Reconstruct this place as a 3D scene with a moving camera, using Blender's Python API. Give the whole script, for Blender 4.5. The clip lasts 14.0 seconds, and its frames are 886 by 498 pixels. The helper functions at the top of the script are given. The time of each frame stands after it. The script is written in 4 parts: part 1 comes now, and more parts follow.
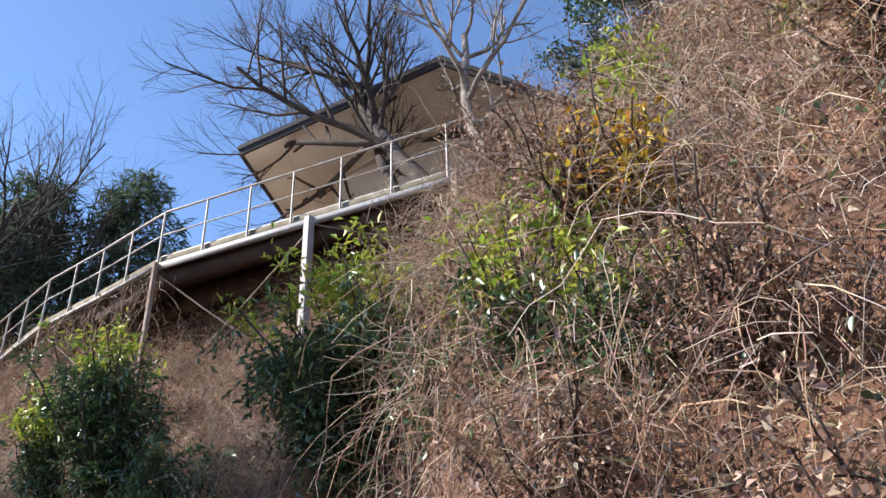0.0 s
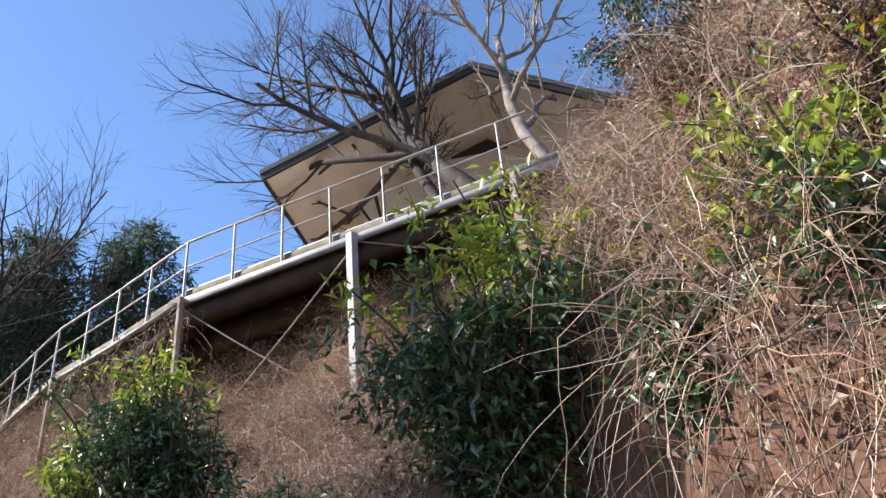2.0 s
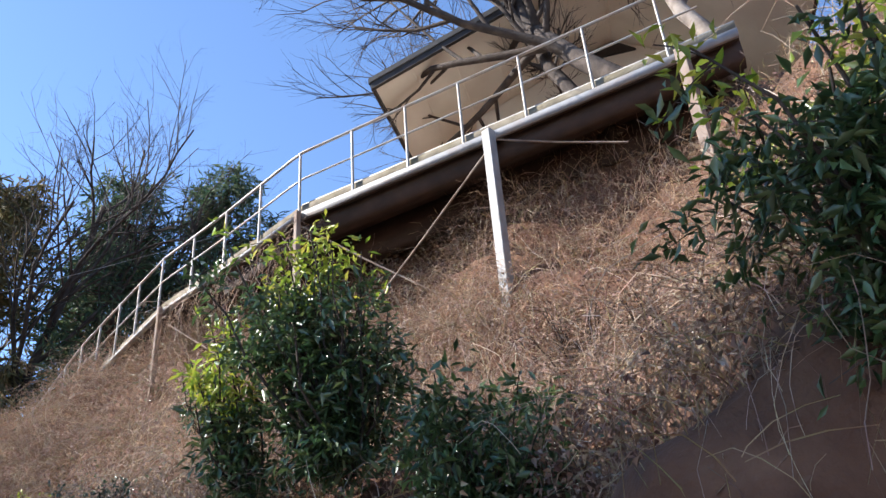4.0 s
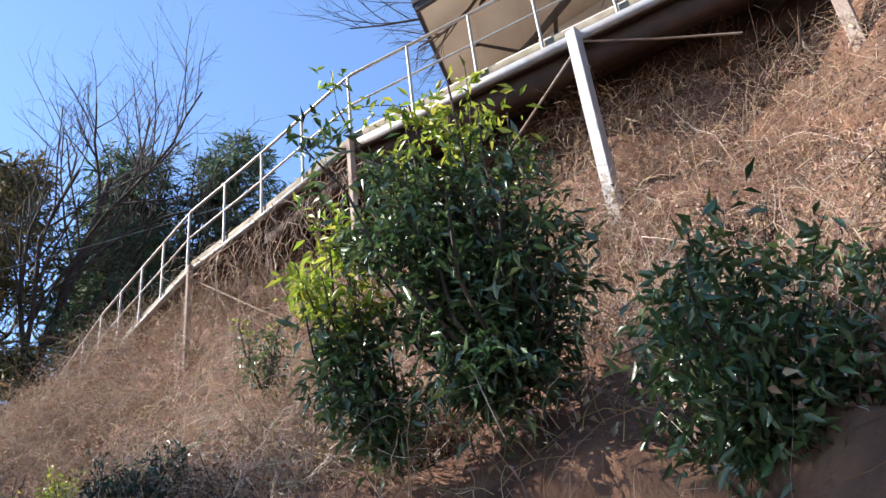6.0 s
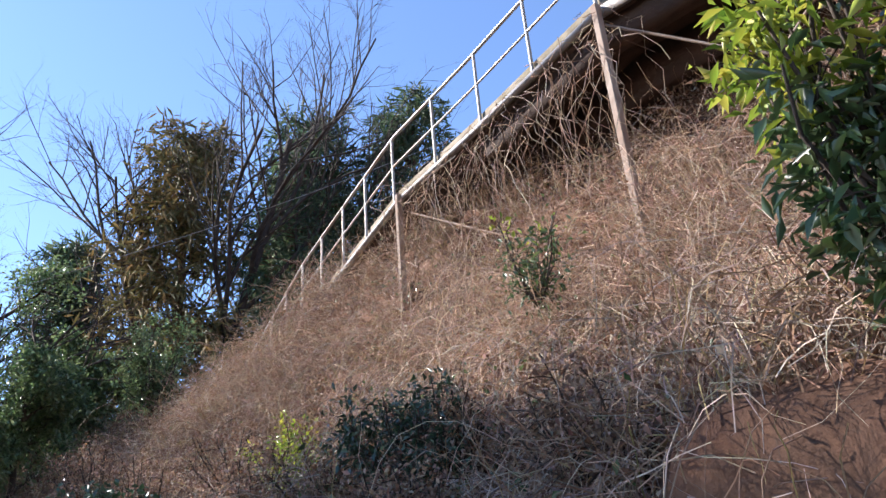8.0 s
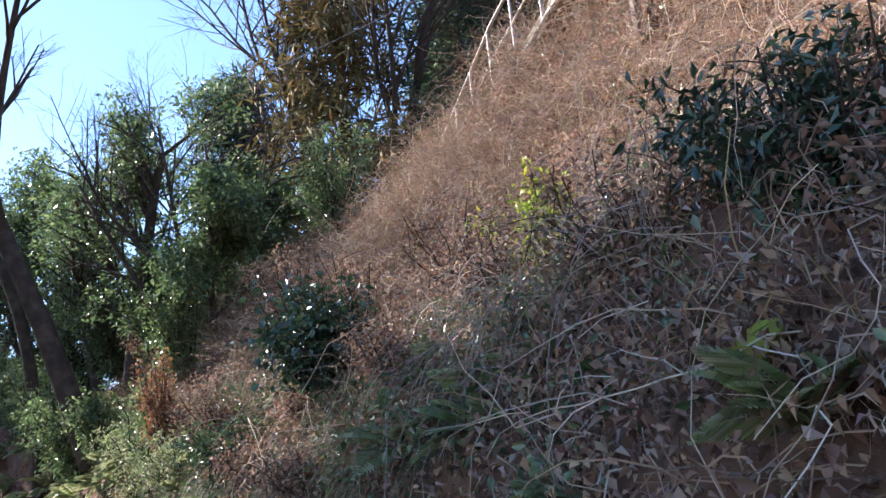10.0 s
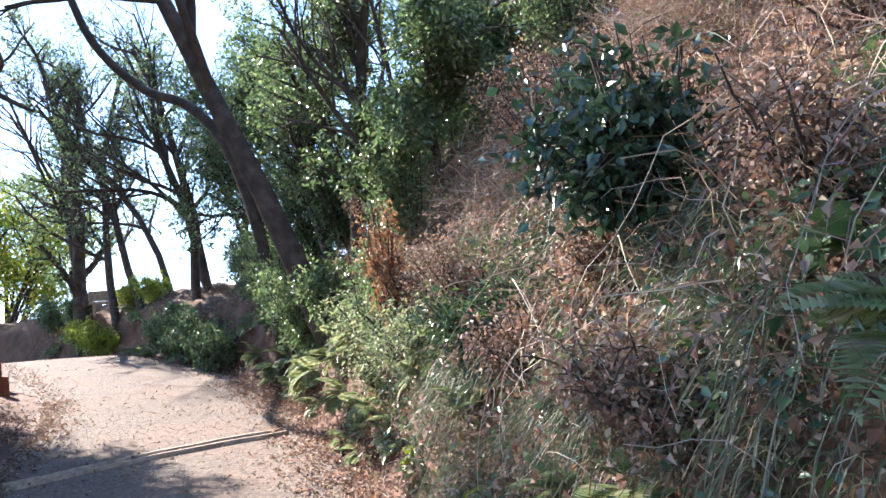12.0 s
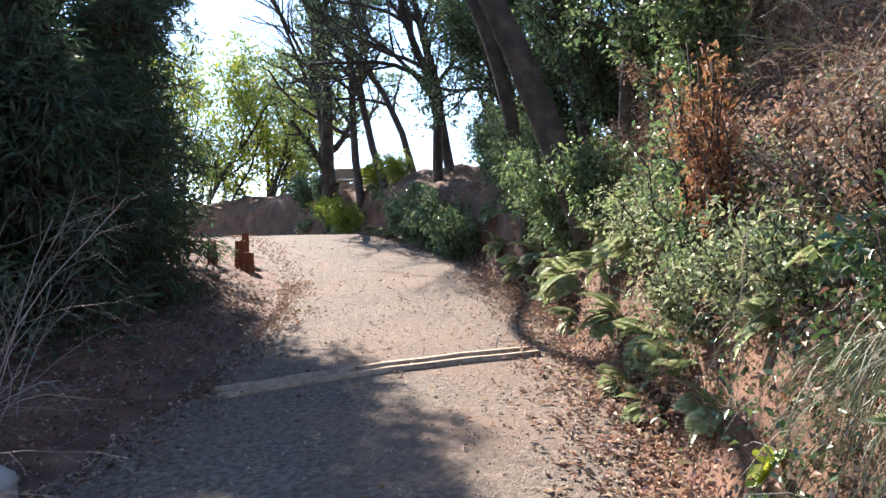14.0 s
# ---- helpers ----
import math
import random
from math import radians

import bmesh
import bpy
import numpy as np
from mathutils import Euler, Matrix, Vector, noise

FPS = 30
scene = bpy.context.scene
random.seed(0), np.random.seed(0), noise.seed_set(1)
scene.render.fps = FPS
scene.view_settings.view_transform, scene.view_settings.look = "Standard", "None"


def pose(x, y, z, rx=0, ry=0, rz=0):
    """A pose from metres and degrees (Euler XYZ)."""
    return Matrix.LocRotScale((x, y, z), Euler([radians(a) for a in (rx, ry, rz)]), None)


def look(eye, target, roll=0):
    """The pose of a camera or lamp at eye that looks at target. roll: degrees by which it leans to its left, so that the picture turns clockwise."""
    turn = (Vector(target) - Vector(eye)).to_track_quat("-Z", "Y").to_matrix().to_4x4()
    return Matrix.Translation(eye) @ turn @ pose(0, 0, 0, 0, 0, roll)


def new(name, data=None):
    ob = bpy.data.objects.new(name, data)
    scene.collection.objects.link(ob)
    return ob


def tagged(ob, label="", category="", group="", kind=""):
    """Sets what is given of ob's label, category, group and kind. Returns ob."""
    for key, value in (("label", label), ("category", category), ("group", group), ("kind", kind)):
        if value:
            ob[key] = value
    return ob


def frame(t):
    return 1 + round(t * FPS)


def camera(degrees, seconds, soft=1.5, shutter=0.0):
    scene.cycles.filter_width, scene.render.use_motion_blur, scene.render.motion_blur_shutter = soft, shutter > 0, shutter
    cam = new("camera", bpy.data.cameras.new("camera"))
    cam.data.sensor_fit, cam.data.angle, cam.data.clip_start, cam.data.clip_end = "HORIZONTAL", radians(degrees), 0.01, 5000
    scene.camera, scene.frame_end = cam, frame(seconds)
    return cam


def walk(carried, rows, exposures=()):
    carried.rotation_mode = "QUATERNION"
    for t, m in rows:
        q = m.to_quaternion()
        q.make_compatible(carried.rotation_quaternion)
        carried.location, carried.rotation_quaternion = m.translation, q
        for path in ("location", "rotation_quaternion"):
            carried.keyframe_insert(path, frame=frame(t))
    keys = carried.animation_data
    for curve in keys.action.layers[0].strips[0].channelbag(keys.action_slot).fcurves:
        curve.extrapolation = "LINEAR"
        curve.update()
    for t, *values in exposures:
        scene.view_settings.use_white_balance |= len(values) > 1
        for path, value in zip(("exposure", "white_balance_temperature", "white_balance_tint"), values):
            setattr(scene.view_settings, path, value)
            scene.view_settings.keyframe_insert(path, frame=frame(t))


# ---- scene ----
cam = camera(59.5, 14.0)
METRES, EYE, TILT, LEAN, TURN = 13.5, 1.6, 0.0, 0.0, 37.1
ROWS = [
    (0.0, 0.0, 0.0, 0.0, 0.87, 27.7, 1.65),
    (0.5, -0.0131, 0.0243, 0.0027, 2.84, 26.0, 3.84),
    (1.0, -0.0328, 0.0459, 0.0054, 3.98, 25.34, 4.76),
    (1.5, -0.0505, 0.0666, 0.0087, 3.7, 27.96, 5.54),
    (2.0, -0.0679, 0.0914, 0.0131, 2.19, 31.32, 5.12),
    (2.5, -0.0884, 0.1166, 0.0176, -0.67, 33.23, 2.34),
    (3.0, -0.1059, 0.145, 0.0204, 1.92, 32.09, 2.96),
    (3.5, -0.1276, 0.1698, 0.0214, 5.8, 29.62, 2.82),
    (6.0, -0.2274, 0.2852, 0.0314, 7.78, 27.66, 6.18),
    (6.5, -0.2508, 0.3119, 0.0346, 8.55, 26.48, 6.13),
    (7.0, -0.2731, 0.3416, 0.0415, 11.39, 26.19, 7.76),
    (7.5, -0.3001, 0.3681, 0.0467, 13.7, 27.59, 6.73),
    (8.0, -0.3245, 0.3949, 0.0482, 19.62, 26.82, 4.17),
    (8.5, -0.353, 0.4209, 0.0488, 25.25, 23.51, 3.34),
    (9.0, -0.3785, 0.4497, 0.0499, 27.68, 19.42, 4.21),
    (11.5, -0.5249, 0.5928, 0.0644, 43.29, 9.83, 6.44),
    (12.0, -0.558, 0.6134, 0.0665, 48.6, 7.34, 5.86),
    (12.5, -0.5908, 0.6315, 0.0698, 52.89, 5.68, 4.06),
    (13.0, -0.6252, 0.6513, 0.0736, 59.88, 3.98, 2.4),
    (13.5, -0.6634, 0.6658, 0.0791, 63.62, 2.48, 1.66),
    (14.0, -0.7017, 0.6828, 0.0819, 65.84, 0.15, 2.17),
]
walk_exposures = [(0.0, 1.13, 6200, 14), (3.7, 1.36, 6150, 14), (6.5, 1.55, 6250, 14), (9.0, 1.48, 6200, 19), (11.5, 2.35, 6250, 16), (12.5, 2.3, 6300, 16), (14.0, 2.0, 6500, 15)]
walk(cam, [(t, pose(0, 0, EYE, TILT, LEAN, TURN) @ pose(METRES * x, METRES * y, METRES * z, 90 + pitch, roll, yaw)) for t, x, y, z, yaw, pitch, roll in ROWS], walk_exposures)

# ---- daylight ----
SUN_TO = Vector((-0.75, -0.661, 0.0)).normalized()
SUN_EL = radians(36)
world = bpy.data.worlds.new("sky")
scene.world = world
world.use_nodes = True
sky = world.node_tree.nodes.new("ShaderNodeTexSky")
sky.sky_type, sky.sun_disc = "NISHITA", False
sky.sun_elevation, sky.sun_rotation = SUN_EL, math.atan2(SUN_TO.x, SUN_TO.y)
sky.air_density, sky.dust_density, sky.ozone_density = 1.0, 0.08, 4.0
bg = world.node_tree.nodes["Background"]
bg.inputs["Strength"].default_value = 0.115
world.node_tree.links.new(sky.outputs[0], bg.inputs["Color"])
sun = bpy.data.lights.new("sun", "SUN")
sun.energy, sun.angle, sun.color = 4.8, radians(0.55), (1.0, 0.93, 0.82)
sun_ob = new("sun", sun)
sun_ob.matrix_world = look(Vector((SUN_TO.x, SUN_TO.y, math.tan(SUN_EL))) * 60, (0, 0, 0))


# ---- materials ----
def material(name, colors, rough=0.8, scale=6.0, detail=6.0, bump=0.0, bump_scale=40.0, per="noise", translucent=0.0, metallic=0.0, spec=0.5, big=0.0, big_color=(0, 0, 0), big_scale=0.8):
    """Node material: colours blended by noise, by island or by object, with a second large scale of stain and a fine bump."""
    m = bpy.data.materials.new(name)
    m.use_nodes = True
    nt = m.node_tree
    n, l = nt.nodes, nt.links
    bsdf, out = n["Principled BSDF"], n["Material Output"]
    bsdf.inputs["Roughness"].default_value = rough
    bsdf.inputs["Metallic"].default_value = metallic
    bsdf.inputs["Specular IOR Level"].default_value = spec
    tc = n.new("ShaderNodeTexCoord")
    ramp = n.new("ShaderNodeValToRGB")
    el = ramp.color_ramp.elements
    while len(el) < len(colors):
        el.new(0.5)
    for i, c in enumerate(colors):
        lo, hi = (0.28, 0.72) if per == "noise" else (0.0, 1.0)
        el[i].position = lo + (hi - lo) * i / max(1, len(colors) - 1)
        el[i].color = (*c, 1)
    nz = n.new("ShaderNodeTexNoise")
    nz.inputs["Scale"].default_value, nz.inputs["Detail"].default_value = scale, detail
    l.new(tc.outputs["Object"], nz.inputs["Vector"])
    if per == "noise":
        l.new(nz.outputs["Fac"], ramp.inputs["Fac"])
        col = ramp.outputs["Color"]
    else:
        src = n.new("ShaderNodeNewGeometry").outputs["Random Per Island"] if per == "island" else n.new("ShaderNodeObjectInfo").outputs["Random"]
        l.new(src, ramp.inputs["Fac"])
        mix = n.new("ShaderNodeMix")
        mix.data_type, mix.blend_type = "RGBA", "MULTIPLY"
        mix.inputs["Factor"].default_value = 0.55
        l.new(ramp.outputs["Color"], mix.inputs["A"])
        l.new(nz.outputs["Color"], mix.inputs["B"])
        bright = n.new("ShaderNodeMix")
        bright.data_type, bright.blend_type = "RGBA", "MULTIPLY"
        bright.inputs["Factor"].default_value = 1.0
        bright.inputs["B"].default_value = (1.35, 1.35, 1.35, 1)
        l.new(mix.outputs["Result"], bright.inputs["A"])
        col = bright.outputs["Result"]
    if big:
        nb = n.new("ShaderNodeTexNoise")
        nb.inputs["Scale"].default_value, nb.inputs["Detail"].default_value = big_scale, 4.0
        l.new(tc.outputs["Object"], nb.inputs["Vector"])
        mr = n.new("ShaderNodeMapRange")
        mr.inputs["From Min"].default_value, mr.inputs["From Max"].default_value, mr.inputs["To Max"].default_value = 0.45, 0.65, big
        l.new(nb.outputs["Fac"], mr.inputs["Value"])
        mb = n.new("ShaderNodeMix")
        mb.data_type = "RGBA"
        l.new(mr.outputs["Result"], mb.inputs["Factor"])
        l.new(col, mb.inputs["A"])
        mb.inputs["B"].default_value = (*big_color, 1)
        col = mb.outputs["Result"]
    l.new(col, bsdf.inputs["Base Color"])
    if bump:
        nn = n.new("ShaderNodeTexNoise")
        nn.inputs["Scale"].default_value, nn.inputs["Detail"].default_value = bump_scale, 8.0
        l.new(tc.outputs["Object"], nn.inputs["Vector"])
        b = n.new("ShaderNodeBump")
        b.inputs["Strength"].default_value, b.inputs["Distance"].default_value = bump, 0.02
        l.new(nn.outputs["Fac"], b.inputs["Height"])
        l.new(b.outputs["Normal"], bsdf.inputs["Normal"])
    if translucent:
        tr = n.new("ShaderNodeBsdfTranslucent")
        l.new(col, tr.inputs["Color"])
        ms = n.new("ShaderNodeMixShader")
        ms.inputs["Fac"].default_value = translucent
        l.new(bsdf.outputs[0], ms.inputs[1])
        l.new(tr.outputs[0], ms.inputs[2])
        l.new(ms.outputs[0], out.inputs["Surface"])
    return m


M_SOIL = material("red_earth", [(0.055, 0.026, 0.015), (0.12, 0.055, 0.03), (0.18, 0.095, 0.055)], 0.95, 3.0, 10, 0.9, 30, big=0.5, big_color=(0.06, 0.04, 0.025))
M_ROAD = material("gravel_road", [(0.06, 0.043, 0.032), (0.14, 0.105, 0.079), (0.24, 0.19, 0.145)], 0.95, 22.0, 14, 1.0, 75, big=0.55, big_color=(0.19, 0.12, 0.08))
M_PEBBLE = material("pebble", [(0.1, 0.08, 0.068), (0.22, 0.18, 0.145), (0.36, 0.31, 0.26)], 0.9, 30, per="island")
M_STRAW = material("straw_vine", [(0.2, 0.115, 0.07), (0.4, 0.26, 0.165), (0.36, 0.28, 0.22), (0.6, 0.45, 0.31)], 0.85, 8, per="island", translucent=0.2)
M_TWIG = material("grey_twig", [(0.17, 0.14, 0.12), (0.34, 0.29, 0.25)], 0.85, 8, per="island")
# pale surface for the added slab that reflects sun onto the soffit
M_BOUNCE = material("pale_bounce_slab", [(0.42, 0.4, 0.36), (0.55, 0.53, 0.48)], 0.9, 4, 8, 0.3, 40)
M_STEM = material("dry_stem", [(0.1, 0.06, 0.04), (0.22, 0.13, 0.085), (0.36, 0.24, 0.15), (0.3, 0.24, 0.2), (0.6, 0.49, 0.37)], 0.85, 8, per="island")
M_PALE = material("pale_vine", [(0.36, 0.27, 0.19), (0.58, 0.49, 0.38)], 0.8, 8, per="island")
M_DEADLEAF = material("dead_leaf", [(0.13, 0.07, 0.05), (0.24, 0.13, 0.08), (0.23, 0.175, 0.145), (0.38, 0.235, 0.145), (0.46, 0.36, 0.28)], 0.8, 8, per="island", translucent=0.25)
M_RUST = material("rusty_fern", [(0.2, 0.085, 0.04), (0.32, 0.15, 0.07), (0.38, 0.22, 0.12)], 0.8, 8, per="island", translucent=0.3)
M_GRASS = material("dry_grass", [(0.24, 0.16, 0.08), (0.4, 0.29, 0.15), (0.22, 0.22, 0.08)], 0.8, 8, per="island", translucent=0.25)
M_GRASSGREEN = material("sedge", [(0.06, 0.08, 0.042), (0.12, 0.145, 0.08), (0.2, 0.19, 0.12)], 0.6, 8, per="island", translucent=0.25)
M_LEAF = material("evergreen_leaf", [(0.03, 0.066, 0.026), (0.055, 0.112, 0.04), (0.13, 0.18, 0.06)], 0.34, 8, per="island", translucent=0.28, spec=0.85)
M_LEAFLIME = material("lime_leaf", [(0.14, 0.22, 0.03), (0.29, 0.37, 0.045), (0.46, 0.44, 0.07)], 0.4, 8, per="island", translucent=0.4)
M_LEAFYEL = material("yellow_leaf", [(0.35, 0.3, 0.04), (0.5, 0.36, 0.04), (0.5, 0.2, 0.04)], 0.5, 8, per="island", translucent=0.4)
M_FERN = material("fern_green", [(0.15, 0.2, 0.08), (0.28, 0.34, 0.16), (0.48, 0.5, 0.31)], 0.5, 8, per="island", translucent=0.35)
M_CAMELLIA = material("camellia_leaf", [(0.06, 0.11, 0.045), (0.12, 0.19, 0.075), (0.24, 0.31, 0.14)], 0.28, 8, per="island", translucent=0.4, spec=0.9)
# evergreen leaf darkened and blued, so the colour itself holds the shade
M_LEAFSHADE = material("shaded_glossy_leaf", [(0.018, 0.042, 0.024), (0.03, 0.068, 0.038), (0.06, 0.11, 0.055)], 0.3, 8, per="island", translucent=0.15, spec=0.7)
M_CEDAR = material("cedar_needles", [(0.035, 0.07, 0.04), (0.07, 0.115, 0.06), (0.13, 0.16, 0.08)], 0.7, 3, per="island", translucent=0.35)
M_CEDARBROWN = material("cedar_brown", [(0.08, 0.08, 0.03), (0.17, 0.14, 0.05), (0.27, 0.18, 0.07)], 0.7, 3, per="island", translucent=0.2)
M_BARK = material("bark", [(0.022, 0.016, 0.013), (0.05, 0.037, 0.029), (0.095, 0.073, 0.058)], 0.9, 5, 10, 0.7, 30)
M_BARKPALE = material("pale_bark", [(0.1, 0.08, 0.065), (0.2, 0.165, 0.135), (0.34, 0.3, 0.26)], 0.9, 5, 10, 0.5, 30)
M_BARKRED = material("cedar_bark", [(0.06, 0.028, 0.018), (0.12, 0.06, 0.04)], 0.95, 4, 10, 0.8, 25)
M_GALV = material("galvanised_steel", [(0.24, 0.235, 0.22), (0.4, 0.39, 0.37)], 0.5, 12, 8, 0.2, 60, metallic=0.4, big=0.7, big_color=(0.3, 0.2, 0.13), big_scale=3)
M_WHITEPAINT = material("weathered_paint", [(0.2, 0.205, 0.21), (0.32, 0.325, 0.33)], 0.6, 7, 8, 0.2, 60, big=0.35, big_color=(0.32, 0.24, 0.18), big_scale=4)
M_CONCRETE = material("mossy_concrete", [(0.1, 0.085, 0.06), (0.2, 0.17, 0.12), (0.26, 0.23, 0.17)], 0.9, 5, 10, 0.6, 40, big=0.6, big_color=(0.1, 0.085, 0.035), big_scale=2)
M_RUSTPOST = material("rust_stained_paint", [(0.16, 0.11, 0.08), (0.34, 0.28, 0.23)], 0.8, 6, 8, 0.3, 50, big=0.6, big_color=(0.2, 0.1, 0.05), big_scale=3)
# near-black brown; below the deck this colour carries the shade
M_DARKDECK = material("dark_brown_deck", [(0.035, 0.022, 0.016), (0.07, 0.04, 0.028)], 0.85, 4, 8, 0.4, 40)
M_SOFFIT = material("beige_board", [(0.72, 0.64, 0.52), (0.82, 0.75, 0.63)], 0.8, 2, 6, 0.1, 30, big=0.25, big_color=(0.5, 0.41, 0.3), big_scale=0.9)
M_WALL = material("pale_plaster", [(0.7, 0.67, 0.6), (0.8, 0.77, 0.7)], 0.85, 3, 6, 0.2, 50)
M_FASCIA = material("dark_fascia", [(0.02, 0.018, 0.017), (0.05, 0.042, 0.038)], 0.6, 5, 6, 0.2, 40)
M_ROOF = material("roof_slate", [(0.04, 0.04, 0.042), (0.08, 0.078, 0.075)], 0.7, 8, 6, 0.3, 40)
M_TIMBER = material("weathered_log", [(0.16, 0.11, 0.075), (0.3, 0.22, 0.155), (0.4, 0.32, 0.24)], 0.9, 12, 8, 0.5, 50)
M_STUMP = material("cut_stump", [(0.16, 0.05, 0.025), (0.3, 0.11, 0.05)], 0.9, 8, 8, 0.5, 50)
M_STONE = material("pale_stone", [(0.3, 0.28, 0.25), (0.48, 0.46, 0.42)], 0.9, 6, 8, 0.5, 40)


# ---- mesh helpers ----
def mesh(name, verts, faces, mat, smooth=False):
    """A mesh from arrays: vertices (n, 3) and faces (n, 3 or 4)."""
    me = bpy.data.meshes.new(name)
    verts, faces = np.ascontiguousarray(verts, np.float32), np.ascontiguousarray(faces, np.int32)
    k = faces.shape[1]
    me.vertices.add(len(verts))
    me.vertices.foreach_set("co", verts.ravel())
    me.loops.add(faces.size)
    me.loops.foreach_set("vertex_index", faces.ravel())
    me.polygons.add(len(faces))
    me.polygons.foreach_set("loop_start", np.arange(0, faces.size, k, dtype=np.int32))
    me.update(calc_edges=True)
    me.validate()
    if smooth:
        me.polygons.foreach_set("use_smooth", np.ones(len(me.polygons), bool))
    me.materials.append(mat)
    return me


def join(pieces):
    """Joins (verts, faces) pairs that have the same corner count."""
    vs, fs, n = [], [], 0
    for v, f in pieces:
        vs.append(v), fs.append(f + n)
        n += len(v)
    return np.concatenate(vs), np.concatenate(fs)


def part(name, data, parent=None, label="", at=None):
    ob = new(name, data)
    if parent:
        ob.parent = parent
    if at is not None:
        ob.matrix_basis = at
    if label:
        ob["label"] = label
    return ob


def thing(name, at, label, category, group="", kind=""):
    ob = new(name)
    ob.matrix_basis = at
    return tagged(ob, label, category, group, kind)


def unit(v):
    return v / np.maximum(np.linalg.norm(v, axis=-1, keepdims=True), 1e-9)


def tubes(paths, radii, sides=3):
    """Tubes along polylines: paths (n, k, 3), radii (n, k)."""
    paths, radii = np.asarray(paths, float), np.asarray(radii, float)
    n, k, _ = paths.shape
    tan = unit(np.gradient(paths, axis=1))
    ref = np.where(np.abs(tan[:, :1, 2:]) > 0.85, np.array([1.0, 0, 0]), np.array([0, 0, 1.0]))
    u = unit(np.cross(tan, np.broadcast_to(ref, tan.shape)))
    w = np.cross(tan, u)
    a = np.arange(sides) * 2 * np.pi / sides
    v = paths[:, :, None] + radii[:, :, None, None] * (np.cos(a)[:, None] * u[:, :, None] + np.sin(a)[:, None] * w[:, :, None])
    i = np.arange(n * k * sides).reshape(n, k, sides)
    j = np.roll(i, -1, axis=2)
    f = np.stack([i[:, :-1], j[:, :-1], j[:, 1:], i[:, 1:]], -1).reshape(-1, 4)
    return v.reshape(-1, 3), f


def leaf_quads(base, way, normal, length, width, fold=0.25, droop=0.15):
    """Folded pointed leaves, two quads each."""
    length, width = np.asarray(length)[:, None], np.asarray(width)[:, None]
    side = unit(np.cross(way, normal))
    up = np.cross(side, way)
    tip = base + way * length - up * length * droop
    mid = base + way * length * 0.45
    l = mid + side * width * 0.5 + up * width * fold
    r = mid - side * width * 0.5 + up * width * fold
    v = np.stack([base, l, tip, r], 1)
    n = len(base)
    i = np.arange(n)[:, None] * 4
    f = np.concatenate([i + np.array([[0, 1, 2]]), i + np.array([[0, 2, 3]])], 0)
    return v.reshape(-1, 3), f


def rand_dirs(rng, n):
    return unit(rng.normal(size=(n, 3)))


def box(sx, sy, sz, at=(0, 0, 0), bevel=0.006):
    bm = bmesh.new()
    bmesh.ops.create_cube(bm, size=1.0, matrix=Matrix.Translation(at) @ Matrix.Diagonal((sx, sy, sz, 1)))
    if bevel:
        bmesh.ops.bevel(bm, geom=list(bm.edges), offset=bevel, segments=1, affect="EDGES")
    return bm


def bm_mesh(name, bm, mat):
    me = bpy.data.meshes.new(name)
    bm.to_mesh(me)
    bm.free()
    me.materials.append(mat)
    return me


# ---- lie of the land ----
CENTRE = np.array([(40, -3.0), (15, -1.2), (6, -0.6), (0, -0.15), (-5, 0.35), (-9, 0.75), (-13, 0.62), (-17, 0.1), (-20, -0.45), (-24, -1.6), (-28, -3.55), (-32, -6.7), (-35.5, -10.6), (-38.5, -15.5), (-43, -25.0), (-60, -50.0)], float)


def _spline(pts, per=24):
    out = []
    for i in range(len(pts) - 1):
        p0, p1, p2, p3 = pts[max(i - 1, 0)], pts[i], pts[i + 1], pts[min(i + 2, len(pts) - 1)]
        t = np.linspace(0, 1, per, endpoint=False)[:, None]
        out.append(0.5 * (2 * p1 + (p2 - p0) * t + (2 * p0 - 5 * p1 + 4 * p2 - p3) * t ** 2 + (3 * p1 - p0 - 3 * p2 + p3) * t ** 3))
    return np.concatenate(out + [pts[-1:]])


LINE = _spline(CENTRE)
ARC = np.concatenate([[0], np.cumsum(np.linalg.norm(np.diff(LINE, axis=0), axis=1))])
ARC -= np.interp(0.0, -LINE[:, 0], ARC)          # arc length 0 beside the first eye


def centre(s):
    return np.stack([np.interp(s, ARC, LINE[:, 0]), np.interp(s, ARC, LINE[:, 1])], -1)


def right_of(s):
    d = unit(centre(s + 1.5) - centre(s - 1.5))
    return np.stack([d[..., 1], -d[..., 0]], -1)


def wob(x, y, f=1.0):
    return 0.5 * np.sin(x * 1.3 * f + 0.7 * np.sin(y * 1.7 * f)) + 0.3 * np.sin(y * 2.9 * f + x * 2.3 * f) + 0.2 * np.sin(x * 5.3 * f - y * 4.1 * f)


E_KEYS = np.array([0, 0.15, 0.35, 0.8, 1.5, 2.5, 3.2, 3.9, 5.0, 6.5, 9.0, 14.0, 30.0, 80.0])
H_START = np.array([0, 0.6, 1.6, 2.7, 3.8, 5.2, 6.1, 6.8, 7.8, 9.0, 10.5, 12.5, 15.0, 18.0])
H_MID = np.array([0, 0.6, 1.35, 1.8, 2.2, 3.1, 3.95, 4.95, 7.0, 7.3, 7.6, 8.4, 11.0, 15.0])
H_FAR = np.array([0, 0.35, 0.8, 1.5, 2.3, 3.3, 3.9, 4.6, 5.2, 5.8, 6.8, 8.5, 11.0, 14.0])
H_END = np.array([0, 0.7, 1.25, 1.55, 1.7, 1.8, 1.85, 1.9, 1.9, 1.7, 1.2, -1.0, -8.0, -16.0])
